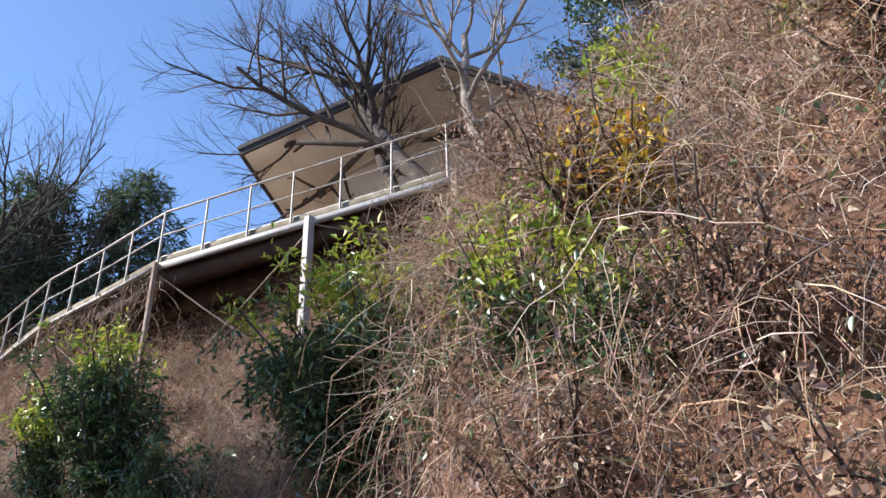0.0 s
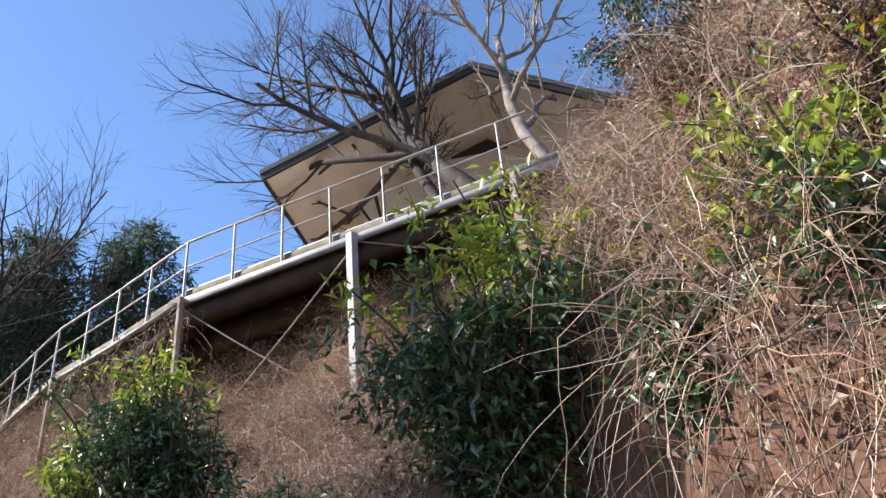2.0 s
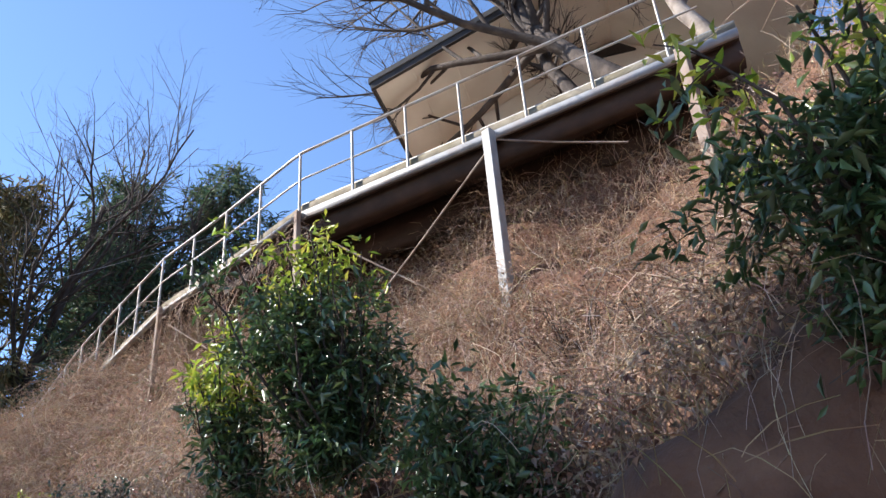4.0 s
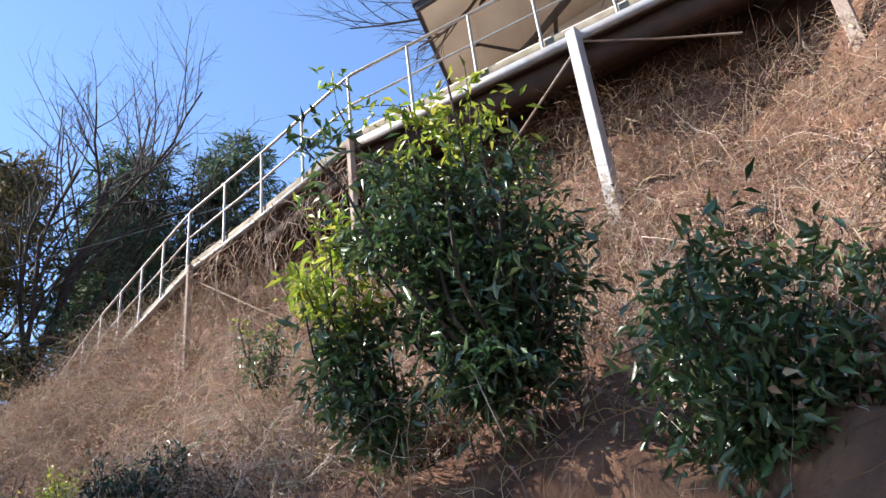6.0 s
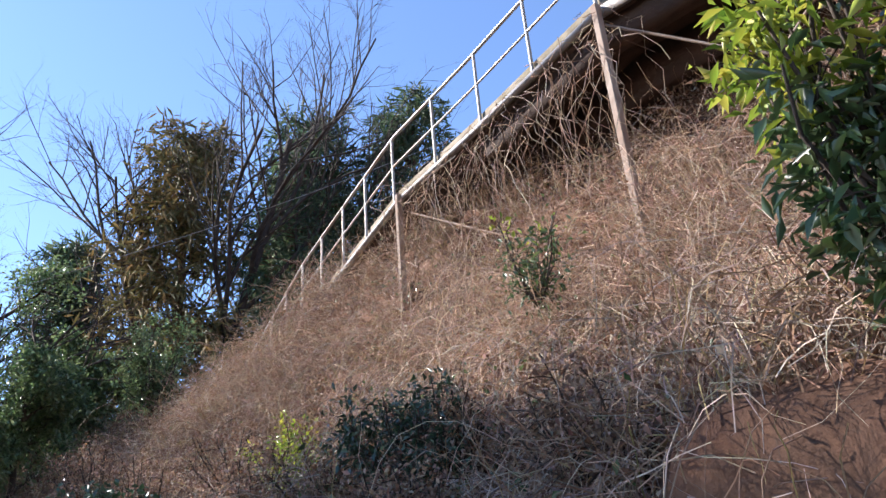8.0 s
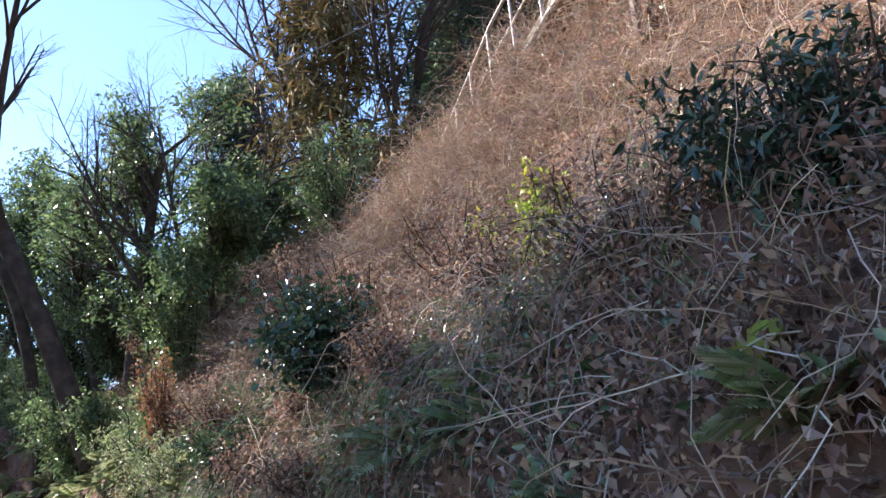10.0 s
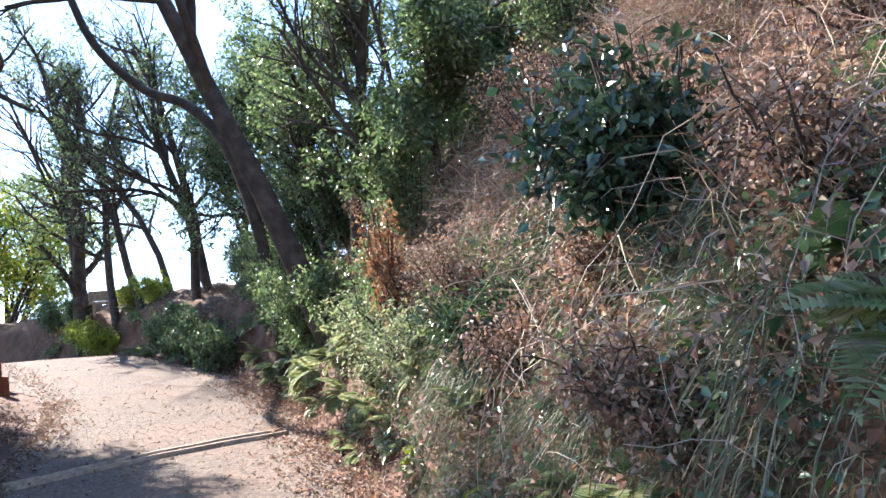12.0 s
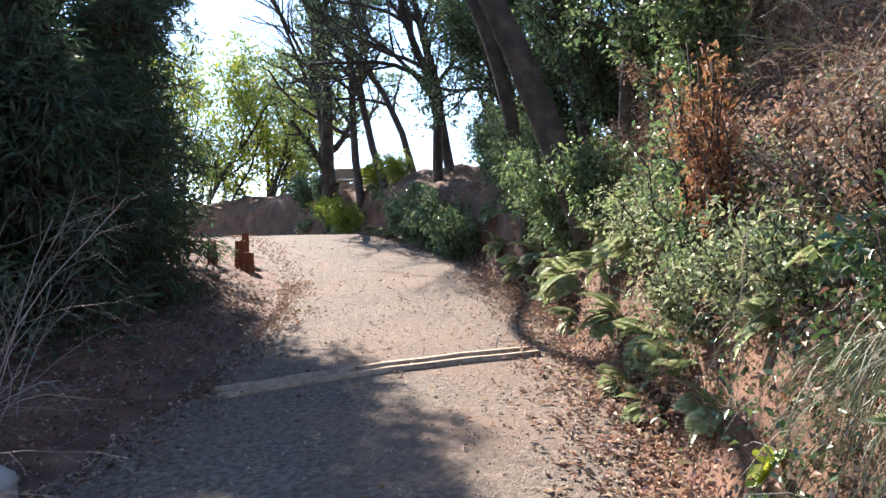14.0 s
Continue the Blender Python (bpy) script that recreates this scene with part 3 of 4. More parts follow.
part("side_wall", bm_mesh("side_wall", box(0.15, DEPTH - 2.4, 3.1, (5.52, WALLY + 0.16 + (DEPTH - 2.4) / 2, 8.55), 0), M_WALL), house, "pale plaster side wall")
part("gable_vent", bm_mesh("gable_vent", prism([(RIDGE - 0.75, TOP - 0.36), (RIDGE + 0.35, TOP - 0.36), (RIDGE, TOP - 0.08)], WALLY - 0.06, WALLY - 0.004), M_FASCIA), house, "dark triangular gable vent")
for k in np.arange(0.6, RIDGE, 0.62):
    z = LOW + (TOP - LOW) * k / RIDGE
    part("soffit_batten", bm_mesh("soffit_batten", box(0.03, DEPTH - 0.2, 0.012, (k, DEPTH / 2, z - 0.001), 0), M_SOFFIT), house)
pl = thing("foundation", Matrix.Identity(4), "mossy concrete foundation under the house", "foundation")
fm = part("base", bm_mesh("base", box(4.2, 4.2, 2.2, (3.4, 4.7, 5.95), 0.02), M_CONCRETE), pl, at=HOUSE)

# ---- shrubs on the bank ----
shrub(rng, "evergreen_shrub", (-3.3, 3.75, 2.4), 1.75, 1.5, 0.075, M_LEAF, "dense dark evergreen shrub with yellow-green top on the bank", 50, 20, M_LEAFLIME, (0.03, -0.30), ratio=0.34, young=0.62)
shrub(rng, "evergreen_shrub", (-6.9, 4.0, 3.0), 1.7, 1.25, 0.082, M_LEAF, "glossy long-leaved evergreen shrub hanging over the bank", 42, 15, M_LEAFLIME, (-0.05, -0.32), ratio=0.32)
shrub(rng, "evergreen_shrub", (-5.75, 3.95, 2.45), 0.8, 1.05, 0.075, M_LEAF, "low glossy evergreen shrub above the earth cut", 24, 14, None, (0.0, -0.3), ratio=0.35)
shrub(rng, "evergreen_shrub", (-1.55, 2.95, 2.35), 1.15, 1.05, 0.065, M_LEAF, "leafy shrub with lime and dark green leaves among dry vines", 22, 9, M_LEAFLIME, (0.0, -0.2), ratio=0.5, young=0.55)
shrub(rng, "evergreen_shrub", (-1.15, 2.72, 2.3), 0.85, 0.9, 0.055, M_LEAF, "glossy shrub with lime shoots hung with dry vines", 20, 9, M_LEAFLIME, (0.0, -0.1), ratio=0.45, young=0.6)
shrub(rng, "evergreen_shrub", (-2.3, 3.05, 2.55), 0.6, 0.6, 0.06, M_LEAF, "small dark-leaved shrub at the edge of the earth cut", 14, 10, None, (0.0, -0.2), ratio=0.5)
shrub(rng, "lime_shrub", (-2.05, 3.4, 3.3), 0.7, 0.8, 0.06, M_LEAFLIME, "sparse lime-green shrub among dry vines", 12, 6, None, (0.0, -0.2), ratio=0.5)
shrub(rng, "lime_shrub", (-1.3, 4.1, 4.5), 0.8, 0.9, 0.07, M_LEAFLIME, "sparse lime-green sprays high on the bank", 10, 5, None, (0.0, -0.2), ratio=0.4)
shrub(rng, "lime_shrub", (-0.15, 3.7, 4.45), 0.6, 0.7, 0.06, M_LEAFLIME, "lime-yellow spray high on the dry bank", 10, 6, None, (0.0, -0.2), ratio=0.45)
shrub(rng, "yellow_shrub", (-1.15, 2.95, 3.3), 0.7, 0.8, 0.06, M_LEAFYEL, "sparse shrub with yellow and orange autumn leaves", 9, 5, M_LEAFLIME, (0.0, -0.2), ratio=0.5)
# the next two shrubs wear the leaf colour with shade painted in
shrub(rng, "evergreen_shrub", (-10.7, 4.25, 2.75), 1.0, 1.15, 0.06, M_LEAFSHADE, "dark green shrub on the bank with shade in its leaf colour", 36, 13, None, (0.0, -0.2))
shrub(rng, "evergreen_shrub", (-14.0, 3.2, 2.95), 0.7, 0.85, 0.065, M_LEAFSHADE, "dark broad-leaved shrub hanging from the bank, shade in its leaf colour", 30, 8, None, (0.0, -0.3), ratio=0.6)
shrub(rng, "evergreen_shrub", (-15.7, 2.8, 2.35), 0.6, 0.75, 0.05, M_LEAF, "small green bush low on the bank", 18, 12, None, (0.0, -0.25))
shrub(rng, "evergreen_shrub", (-10.3, 4.9, 4.2), 0.7, 0.8, 0.06, M_LEAF, "small sparse shrub with lime leaves below the walkway post", 8, 4, M_LEAFLIME, (0.0, -0.1))
shrub(rng, "evergreen_shrub", (-12.8, 4.2, 3.4), 0.6, 0.7, 0.05, M_LEAFLIME, "low lime-green bush on the dry bank", 10, 9, None, (0.0, -0.1))
shrub(rng, "lime_shrub", (-7.45, 3.75, 2.85), 1.25, 0.65, 0.08, M_LEAF, "lime-tipped leafy shrub at the edge of a dark one", 14, 10, M_LEAFLIME, (-0.05, -0.3), ratio=0.33, young=0.5)
for s, w, h, wd in ((-1.6, 2.7, 0.8, 0.9), (-0.6, 2.4, 0.7, 0.8), (0.2, 3.0, 0.9, 1.0), (0.9, 2.5, 0.7, 0.9), (-0.9, 3.3, 0.9, 1.0), (1.7, 3.1, 0.7, 0.9), (0.4, 2.15, 0.55, 0.7), (-1.4, 2.15, 0.6, 0.7), (1.5, 2.35, 0.6, 0.7), (2.4, 3.6, 0.7, 0.9), (8.9, 2.9, 0.6, 0.8), (9.8, 2.7, 0.5, 0.8), (11.2, 3.1, 0.6, 0.8), (10.4, 3.5, 0.6, 0.8), (12.6, 3.2, 0.6, 0.8), (14.8, 3.2, 0.8, 1.0), (15.8, 3.3, 0.9, 1.1), (16.6, 3.5, 0.9, 1.1), (13.4, 3.6, 0.7, 1.0), (8.1, 3.6, 0.6, 0.8), (13.2, 2.35, 0.4, 0.6), (14.1, 2.6, 0.45, 0.7), (14.9, 2.4, 0.4, 0.6), (15.9, 2.5, 0.5, 0.7), (12.9, 2.8, 0.5, 0.7), (16.6, 2.5, 0.45, 0.7), (4.4, 5.2, 0.7, 0.9), (5.8, 4.9, 0.7, 0.9), (7.0, 5.3, 0.7, 0.9), (3.4, 4.6, 0.7, 1.0), (8.6, 4.7, 0.6, 0.8), (21.3, 3.3, 0.8, 1.1), (22.1, 3.0, 0.8, 1.1)):
    q = normals(s, w)
    shrub(np.random.default_rng(int(s * 31 + 900)), "dry_bush", place(s, w), h, wd, 0.031, M_DEADLEAF, "withered bush with curled brown leaves on the bank", 16, 12, None, (float(q[0]) * 0.5, float(q[1]) * 0.5), "bush", "dry bushes on the bank", 0.55)
shrub(np.random.default_rng(77), "dry_fern_clump", (-17.9, 2.3, 2.55), 1.45, 0.5, 0.06, M_RUST, "tall withered rust-orange fern clump on the bank", 16, 11, None, (0.0, -0.15), "fern", "ferns on the bank", 0.3)
shrub(np.random.default_rng(78), "evergreen_shrub", (-18.4, 2.15, 2.45), 1.3, 0.6, 0.06, M_CAMELLIA, "narrow pale-glinting bush beside a rusty fern", 14, 11, None, (0.0, -0.15))
for s, w, h, wd in ((16.6, 2.25, 0.5, 0.7), (17.3, 2.3, 0.55, 0.8), (18.0, 2.2, 0.6, 0.8), (18.9, 2.3, 0.7, 0.8), (19.6, 2.2, 0.6, 0.8), (17.7, 2.6, 0.5, 0.7)):
    q = normals(s, w)
    shrub(np.random.default_rng(int(s * 47)), "pale_bush", place(s, w), h, wd, 0.045, M_FERN, "pale sunlit green undergrowth at the foot of the bank", 16, 9, None, (float(q[0]) * 0.4, float(q[1]) * 0.4), "bush", "pale bushes on the bank", 0.4)
# bushes crowding the foot of the far bank
for s, w, h, wd, mat, lb in ((21.2, 2.35, 1.1, 1.0, M_CAMELLIA, "white-glinting evergreen bush at the foot of the bank"), (22.4, 2.3, 1.5, 1.3, M_CAMELLIA, "glossy evergreen bush beside the road"), (23.8, 2.4, 1.7, 1.5, M_CAMELLIA, "glossy evergreen bush beside the road"), (25.2, 2.5, 1.7, 1.5, M_CAMELLIA, "glossy evergreen bush beside the road"), (26.8, 2.7, 1.6, 1.5, M_CAMELLIA, "glossy evergreen bush beside the road"), (28.4, 3.0, 1.5, 1.4, M_CAMELLIA, "dark evergreen bush on the bend's bank"), (22.8, 3.6, 2.6, 1.8, M_CAMELLIA, "tall glossy evergreen bush above the road"), (25.0, 3.8, 3.0, 2.0, M_CAMELLIA, "tall glossy evergreen bush above the road"), (27.2, 4.0, 3.0, 2.0, M_CAMELLIA, "tall glossy evergreen bush above the road"), (20.3, 3.1, 1.6, 1.1, M_CAMELLIA, "narrow glossy bush beside a rusty fern"), (34.2, 3.3, 0.9, 1.4, M_LEAFLIME, "light green bush on the cut at the bend"), (35.4, 3.5, 0.8, 1.3, M_LEAFLIME, "light green bush on the cut at the bend"), (20.0, 5.5, 1.8, 1.8, M_CAMELLIA, "evergreen bush high on the bank"), (22.0, 6.5, 1.9, 2.0, M_CAMELLIA, "evergreen bush high on the bank"), (24.5, 6.0, 2.2, 2.0, M_CAMELLIA, "evergreen bush high on the bank")):
    q = normals(s, w)
    shrub(rng, "evergreen_bush", place(s, w), h, wd, 0.075 if h < 2 else 0.095, mat, lb, int(18 + 7 * h), 13, None, (float(q[0]) * 0.35, float(q[1]) * 0.35), "bush", "bushes by the road", 0.45)

# ---- trees ----
bare_tree(np.random.default_rng(21), (-6.55, 8.0, 7.4), 8.4, 0.12, (-0.6, -0.05, 1.0), "bare deciduous tree leaning across the house gable", levels=5, kids=(9, 7, 6, 7), spread=(0.8, 0.65, 0.6, 0.6), shrink=0.66, start=0.35, bend=0.2, rise=0.1)
bare_tree(np.random.default_rng(22), (-5.95, 8.2, 7.5), 10.5, 0.16, (-0.35, -0.05, 1.0), "large bare deciduous tree in front of the house", levels=5, kids=(10, 7, 6, 7), spread=(0.95, 0.7, 0.6, 0.6), shrink=0.7, bend=0.22, start=0.35, rise=0.05)
bare_tree(np.random.default_rng(23), (-5.3, 8.3, 7.6), 8.5, 0.12, (-0.05, -0.1, 1.0), "pale-barked bare tree beside the house", M_BARKPALE, 5, (7, 6, 5, 3))
for (x, y, z, h, w, mat, lb) in ((-24.8, 6.3, 5.0, 10.4, 5.0, M_CEDARBROWN, "tall yellow-brown conifer behind the stairs"), (-24.2, 9.6, 6.0, 10.4, 5.6, M_CEDAR, "dark green conifer on the hill"), (-22.8, 12.2, 6.5, 10.4, 5.6, M_CEDAR, "dark green conifer on the hill"), (-28.5, 11.0, 6.5, 10.5, 4.6, M_CEDAR, "tall dark conifer on the hill"), (-29.5, 4.5, 4.0, 9.5, 3.6, M_CEDAR, "tall dark conifer further up the hill")):
    cedar(rng, (x, y, z), h, 0.2, w, mat, lb, dense=0.65, needle=0.4, bushy=0.68)
for (x, y, z, h) in ((-24.2, 5.7, 5.2, 18.5), (-25.0, 7.4, 5.4, 20.0), (-25.0, 8.8, 5.6, 19.5), (-24.5, 10.4, 6.0, 19.0), (-26.0, 12.8, 6.0, 19.0), (-29.0, 2.2, 3.5, 15.0), (-33.0, -3.0, 4.2, 14.0), (-25.0, 14.5, 6.5, 15.0), (-36.0, -7.0, 5.0, 15.0)):
    bare_tree(np.random.default_rng(int(h * 100 - x * 7)), (x, y, z), h - 1.5, 0.15, (rng.uniform(-0.1, 0.1), rng.uniform(-0.15, 0.05), 1), "tall bare tree with fine upswept branches", M_BARK, 5, (9, 7, 5, 4), (0.62, 0.62, 0.65, 0.7), shrink=0.62, bend=0.28, rise=0.05, start=0.3)
for (s, w, h, r, way, lf) in ((20.5, 3.6, 3.0, 0.06, (0.2, -0.1, 1), 0.09), (23.4, 3.3, 6.4, 0.15, (0.1, 0.1, 1), 0.10), (25.5, 3.4, 6.2, 0.13, (0.1, -0.2, 1), 0.10), (22.0, 5.0, 3.2, 0.08, (0.0, -0.1, 1), 0.10), (28.5, 3.4, 6.6, 0.14, (-0.1, -0.2, 1), 0.11), (30.0, 4.5, 7.0, 0.14, (0, 0, 1), 0.12)):
    leafy_tree(rng, place(s, w), h, r, way, lf, M_CAMELLIA, "glossy small-leaved evergreen tree beside the road", (11, 9, 7), per=18, start=0.2, shrink=0.5, jitter=0.1)
for (x, y, h, r, way) in ((-36.2, -7.3, 12, 0.24, (0.03, 0, 1)), (-35.2, -5.9, 11.5, 0.14, (0.06, -0.25, 1)), (-35.0, -5.1, 11.5, 0.13, (0.08, -0.35, 1)), (-34.8, -4.2, 11.0, 0.11, (0.06, -0.2, 1)), (-33.5, -2.6, 10, 0.15, (0.05, -0.1, 1)), (-34.5, -2.0, 9.5, 0.13, (0.1, -0.1, 1))):
    leafy_tree(rng, on_land(x, y), h, r, way, 0.13, M_CAMELLIA, "tree with slanting trunk and sparse glossy leaves at the bend", (11, 7, 5), 9, start=0.2, jitter=0.14, shrink=0.36)
for (x, y, h) in ((-42, -15, 9.5), (-45, -18, 10.5), (-43, -12.5, 9), (-48, -21, 11), (-41, -18.5, 9.5), (-46, -14, 10)):
    leafy_tree(rng, (x, y, 3.0), h, 0.12, (0, 0, 1), 0.2, M_LEAFLIME, "light green tree beyond the bend of the road", (9, 7, 6), 14, start=0.15, jitter=0.2, name="broadleaf_tree", group="light green trees")
# the leaning trunks over the road
bare_tree(np.random.default_rng(24), (-22.1, 1.3, 2.9), 13.5, 0.19, (0.0, -0.33, 1.0), "leaning bare tree rising from the roadside evergreens", M_BARK, 5, (7, 6, 5, 4), (0.8, 0.65, 0.6, 0.6), shrink=0.6, start=0.55, bend=0.12, rise=0.0)
bare_tree(np.random.default_rng(31), (-21.6, 2.3, 3.2), 9.5, 0.1, (-0.05, 0.05, 1), "slender bare tree with fine spreading branches on the bank", M_BARK, 5, (9, 7, 5, 4), (0.8, 0.65, 0.65, 0.7), shrink=0.62, start=0.35, bend=0.25, rise=0.05)
arch = thing("bare_tree", Matrix.Translation((-25.1, 0.3, 2.0)), "bare tree with a long limb arching over the road", "tree", "bare trees")
ARCH = np.array([(0, 0, -0.2), (0.05, -0.2, 2.4), (0.1, -0.7, 4.4), (-0.1, -1.4, 5.4), (-0.3, -2.3, 5.9), (-0.1, -3.1, 6.8), (0.2, -3.6, 8.2), (0.3, -4.5, 10.0)], float)
part("trunk", mesh("trunk", *tubes(_spline(ARCH, 6)[None], np.linspace(0.12, 0.06, 43)[None], 9), M_BARK, True), arch)
rb = np.random.default_rng(25)
limbs = [grow(rb, ARCH[j] + (ARCH[min(j + 1, 7)] - ARCH[j]) * f, d, ln, 0.05, 4, (6, 5, 4), (0.6, 0.6, 0.6), 0.55, 0.25, 0.06) for j, f, d, ln in ((5, 0.5, (-0.3, -0.5, 0.8), 3.0), (6, 0.3, (0.4, -0.6, 0.6), 2.6), (6, 0.9, (-0.5, 0.2, 1), 2.6), (7, 0.0, (0.1, -0.5, 1), 3.0))]
part("crown", mesh("crown", *join([wood(g, (6, 4, 3, 0)) for g in limbs]), M_BARK, True), arch, "bare leafless branches and fine twigs")
# added tree out of view; its limb is shaped to throw a curved road shadow
over = thing("bare_tree", Matrix.Translation((-22.0, -8.2, 0.6)), "unseen bare tree added on the valley side to shade the road with its limb", "tree", "bare trees")
LIMB = np.array([(0, 0, -1.2), (-0.3, 0.7, 3.0), (-1.0, 2.0, 6.2), (-2.2, 3.4, 8.6), (-4.6, 2.9, 8.9), (-5.9, 2.5, 9.0), (-7.1, 1.7, 9.1), (-8.5, 1.3, 9.3), (-11.5, 0.8, 9.9)], float)
part("trunk", mesh("trunk", *tubes(_spline(LIMB, 6)[None], np.linspace(0.16, 0.06, 49)[None], 9), M_BARK, True), over)
limbs = [grow(rb, LIMB[j], d, ln, 0.035, 3, (5, 4), (0.6, 0.6), 0.5, 0.25, 0.05) for j, d, ln in ((5, (-0.5, 0.3, 0.8), 1.8), (7, (-0.6, -0.3, 0.8), 2.0), (8, (-1, 0, 0.6), 2.0))]
part("crown", mesh("crown", *join([wood(g, (5, 3, 0)) for g in limbs]), M_BARK, True), over, "bare leafless branches and fine twigs")
# tall valley-side cedars with bare trunks, and dark undergrowth beneath
for (s, w, h) in ((14.0, -5.6, 11.4), (15.2, -6.0, 11.3), (16.8, -5.8, 10.7), (18.1, -5.8, 9.6), (19.8, -6.4, 11.0), (21.4, -5.4, 11.2), (20.4, -5.0, 11.0), (22.8, -5.2, 12.0), (24.3, -5.8, 13.4)):
    cedar(rng, place(s, w), h, 0.27, 4.0, M_CEDAR, "tall dark cedar with a bare reddish trunk", 14, 0.58, 0.42, "tall cedars", 0.5, 0.6)
for (s, w, h, wd) in ((22.6, -3.7, 3.0, 2.2), (23.8, -3.7, 4.2, 2.2), (25.2, -3.9, 8.0, 2.4), (21.0, -3.7, 3.2, 2.2), (19.2, -4.3, 3.2, 2.6), (20.8, -4.9, 4.2, 2.8), (22.4, -4.8, 5.0, 2.8), (24.2, -5.1, 5.2, 2.8), (26.2, -5.6, 5.4, 2.8), (21.4, -6.4, 6.0, 3.0), (24.6, -6.8, 6.6, 3.0), (27.4, -6.4, 9.0, 2.8), (26.3, -4.3, 9.0, 3.0), (27.6, -3.8, 6.2, 2.4), (28.5, -4.2, 5.8, 2.2), (18.0, -5.6, 4.2, 2.8)):
    cedar(rng, place(s, w), h, 0.09, wd, M_CEDAR, "dark feathery young conifer at the road edge", 20, 0.02, 0.21, "young conifers", 0.5, 0.6)
# dark bushes and ferns on the cut at the bend
for s, w, h, wd in ((28.2, 2.15, 1.1, 1.3), (29.3, 2.3, 1.4, 1.5), (30.2, 2.3, 1.2, 1.4), (31.0, 2.4, 1.2, 1.4), (31.9, 2.4, 1.0, 1.2), (37.4, 2.8, 1.2, 1.2), (38.8, 2.9, 1.2, 1.3), (29.0, 4.0, 2.4, 1.8), (30.6, 4.2, 2.2, 1.8)):
    q = normals(s, w)
    shrub(rng, "evergreen_bush", place(s, w), h, wd, 0.09, M_CAMELLIA, "dark bush on the earth cut at the bend", 28, 12, None, (float(q[0]) * 0.35, float(q[1]) * 0.35), "bush", "bushes by the road", 0.45)
leafy_tree(rng, on_land(-3.3, 11.0), 5.5, 0.13, (0, 0, 1), 0.11, M_LEAF, "dark evergreen tree on the hilltop beside the house", (10, 8, 7), per=14, start=0.15)
leafy_tree(rng, on_land(-1.5, 10.5), 5.0, 0.12, (0, 0, 1), 0.11, M_LEAF, "dark evergreen tree on the hilltop", (10, 8, 7), per=14, start=0.15)
for s, w, h, wd in ((35.6, 2.6, 1.0, 1.3), (36.6, 2.65, 0.9, 1.2)):
    q = normals(s, w)
    shrub(rng, "lime_bush", place(s, w), h, wd, 0.09, M_LEAFLIME, "light green bush covering the cut at the bend", 24, 12, None, (float(q[0]) * 0.4, float(q[1]) * 0.4), "bush", "bushes by the road", 0.4)
t = np.linspace(0, 1, 12)[:, None]
line = np.array([-19.0, 11.4, 13.3]) * (1 - t) + np.array([-22.0, 0.6, 7.6]) * t + np.array([0, 0, -0.25]) * np.sin(np.pi * t)
cable = thing("cable", Matrix.Identity(4), "thin pale cable slung between the trees", "cable")
part("wire", mesh("wire", *tubes(line[None], np.full((1, 12), 0.007), 5), M_GALV, True), cable)


# ---- ferns and low plants ----
def frond_mesh(name, mat, pairs=15, droop=0.5):
    """One fern frond of length 1 along x, arching, with pointed pinnae."""
    t = np.linspace(0, 1, 8)
    path = np.stack([t * 0.92, t * 0, 0.45 * t - droop * t ** 2], -1)
    v, f = tubes([path], [np.linspace(0.008, 0.003, 8)], 3)
    f = np.concatenate([f[:, [0, 1, 2]], f[:, [0, 2, 3]]])
    u = np.repeat(np.linspace(0.16, 0.97, pairs), 2)
    sgn = np.tile([1.0, -1.0], pairs)
    base = np.stack([np.interp(u, t, path[:, k]) for k in range(3)], -1)
    ln = 0.30 * np.sin(np.clip(u * 1.08, 0, 1) * np.pi) ** 0.7 + 0.03
    way = unit(np.stack([0.4 + 0 * u, sgn, -0.08 + 0 * u], -1))
    lv, lf = leaf_quads(base, way, np.tile([0, 0, 1.0], (len(u), 1)), ln, 0.085 + 0 * u, 0.1, 0.14)
    v, f = join([(v, f), (lv, lf)])
    return mesh(name, v, f, mat)


FROND = [frond_mesh("frond", M_FERN, 20, 0.55), frond_mesh("frond", M_FERN, 23, 0.75)]
FROND_RUST = frond_mesh("frond", M_RUST, 15, 0.8)


def fern(rng, s, w, size, label, meshes=FROND, count=8, name="fern", off=0.02, tilt=(-50, 5)):
    q = normals(np.array(s), np.array(w))
    at = Vector(land(s, w) + q * off)
    ob = thing(name, Matrix.Translation(at), label, "fern", "ferns on the bank")
    face = math.atan2(q[1], q[0])
    for k in range(count):
        a = face + rng.normal() * 0.9
        m = pose(0, 0, 0, 0, 0, math.degrees(a)) @ pose(0, 0, 0, 0, rng.uniform(*tilt), 0) @ pose(0, 0, 0, rng.uniform(-30, 30), 0, 0) @ Matrix.Scale(size * rng.uniform(0.7, 1.15), 4)
        part("frond", meshes[k % len(meshes)] if isinstance(meshes, list) else meshes, ob, at=m)
    return ob


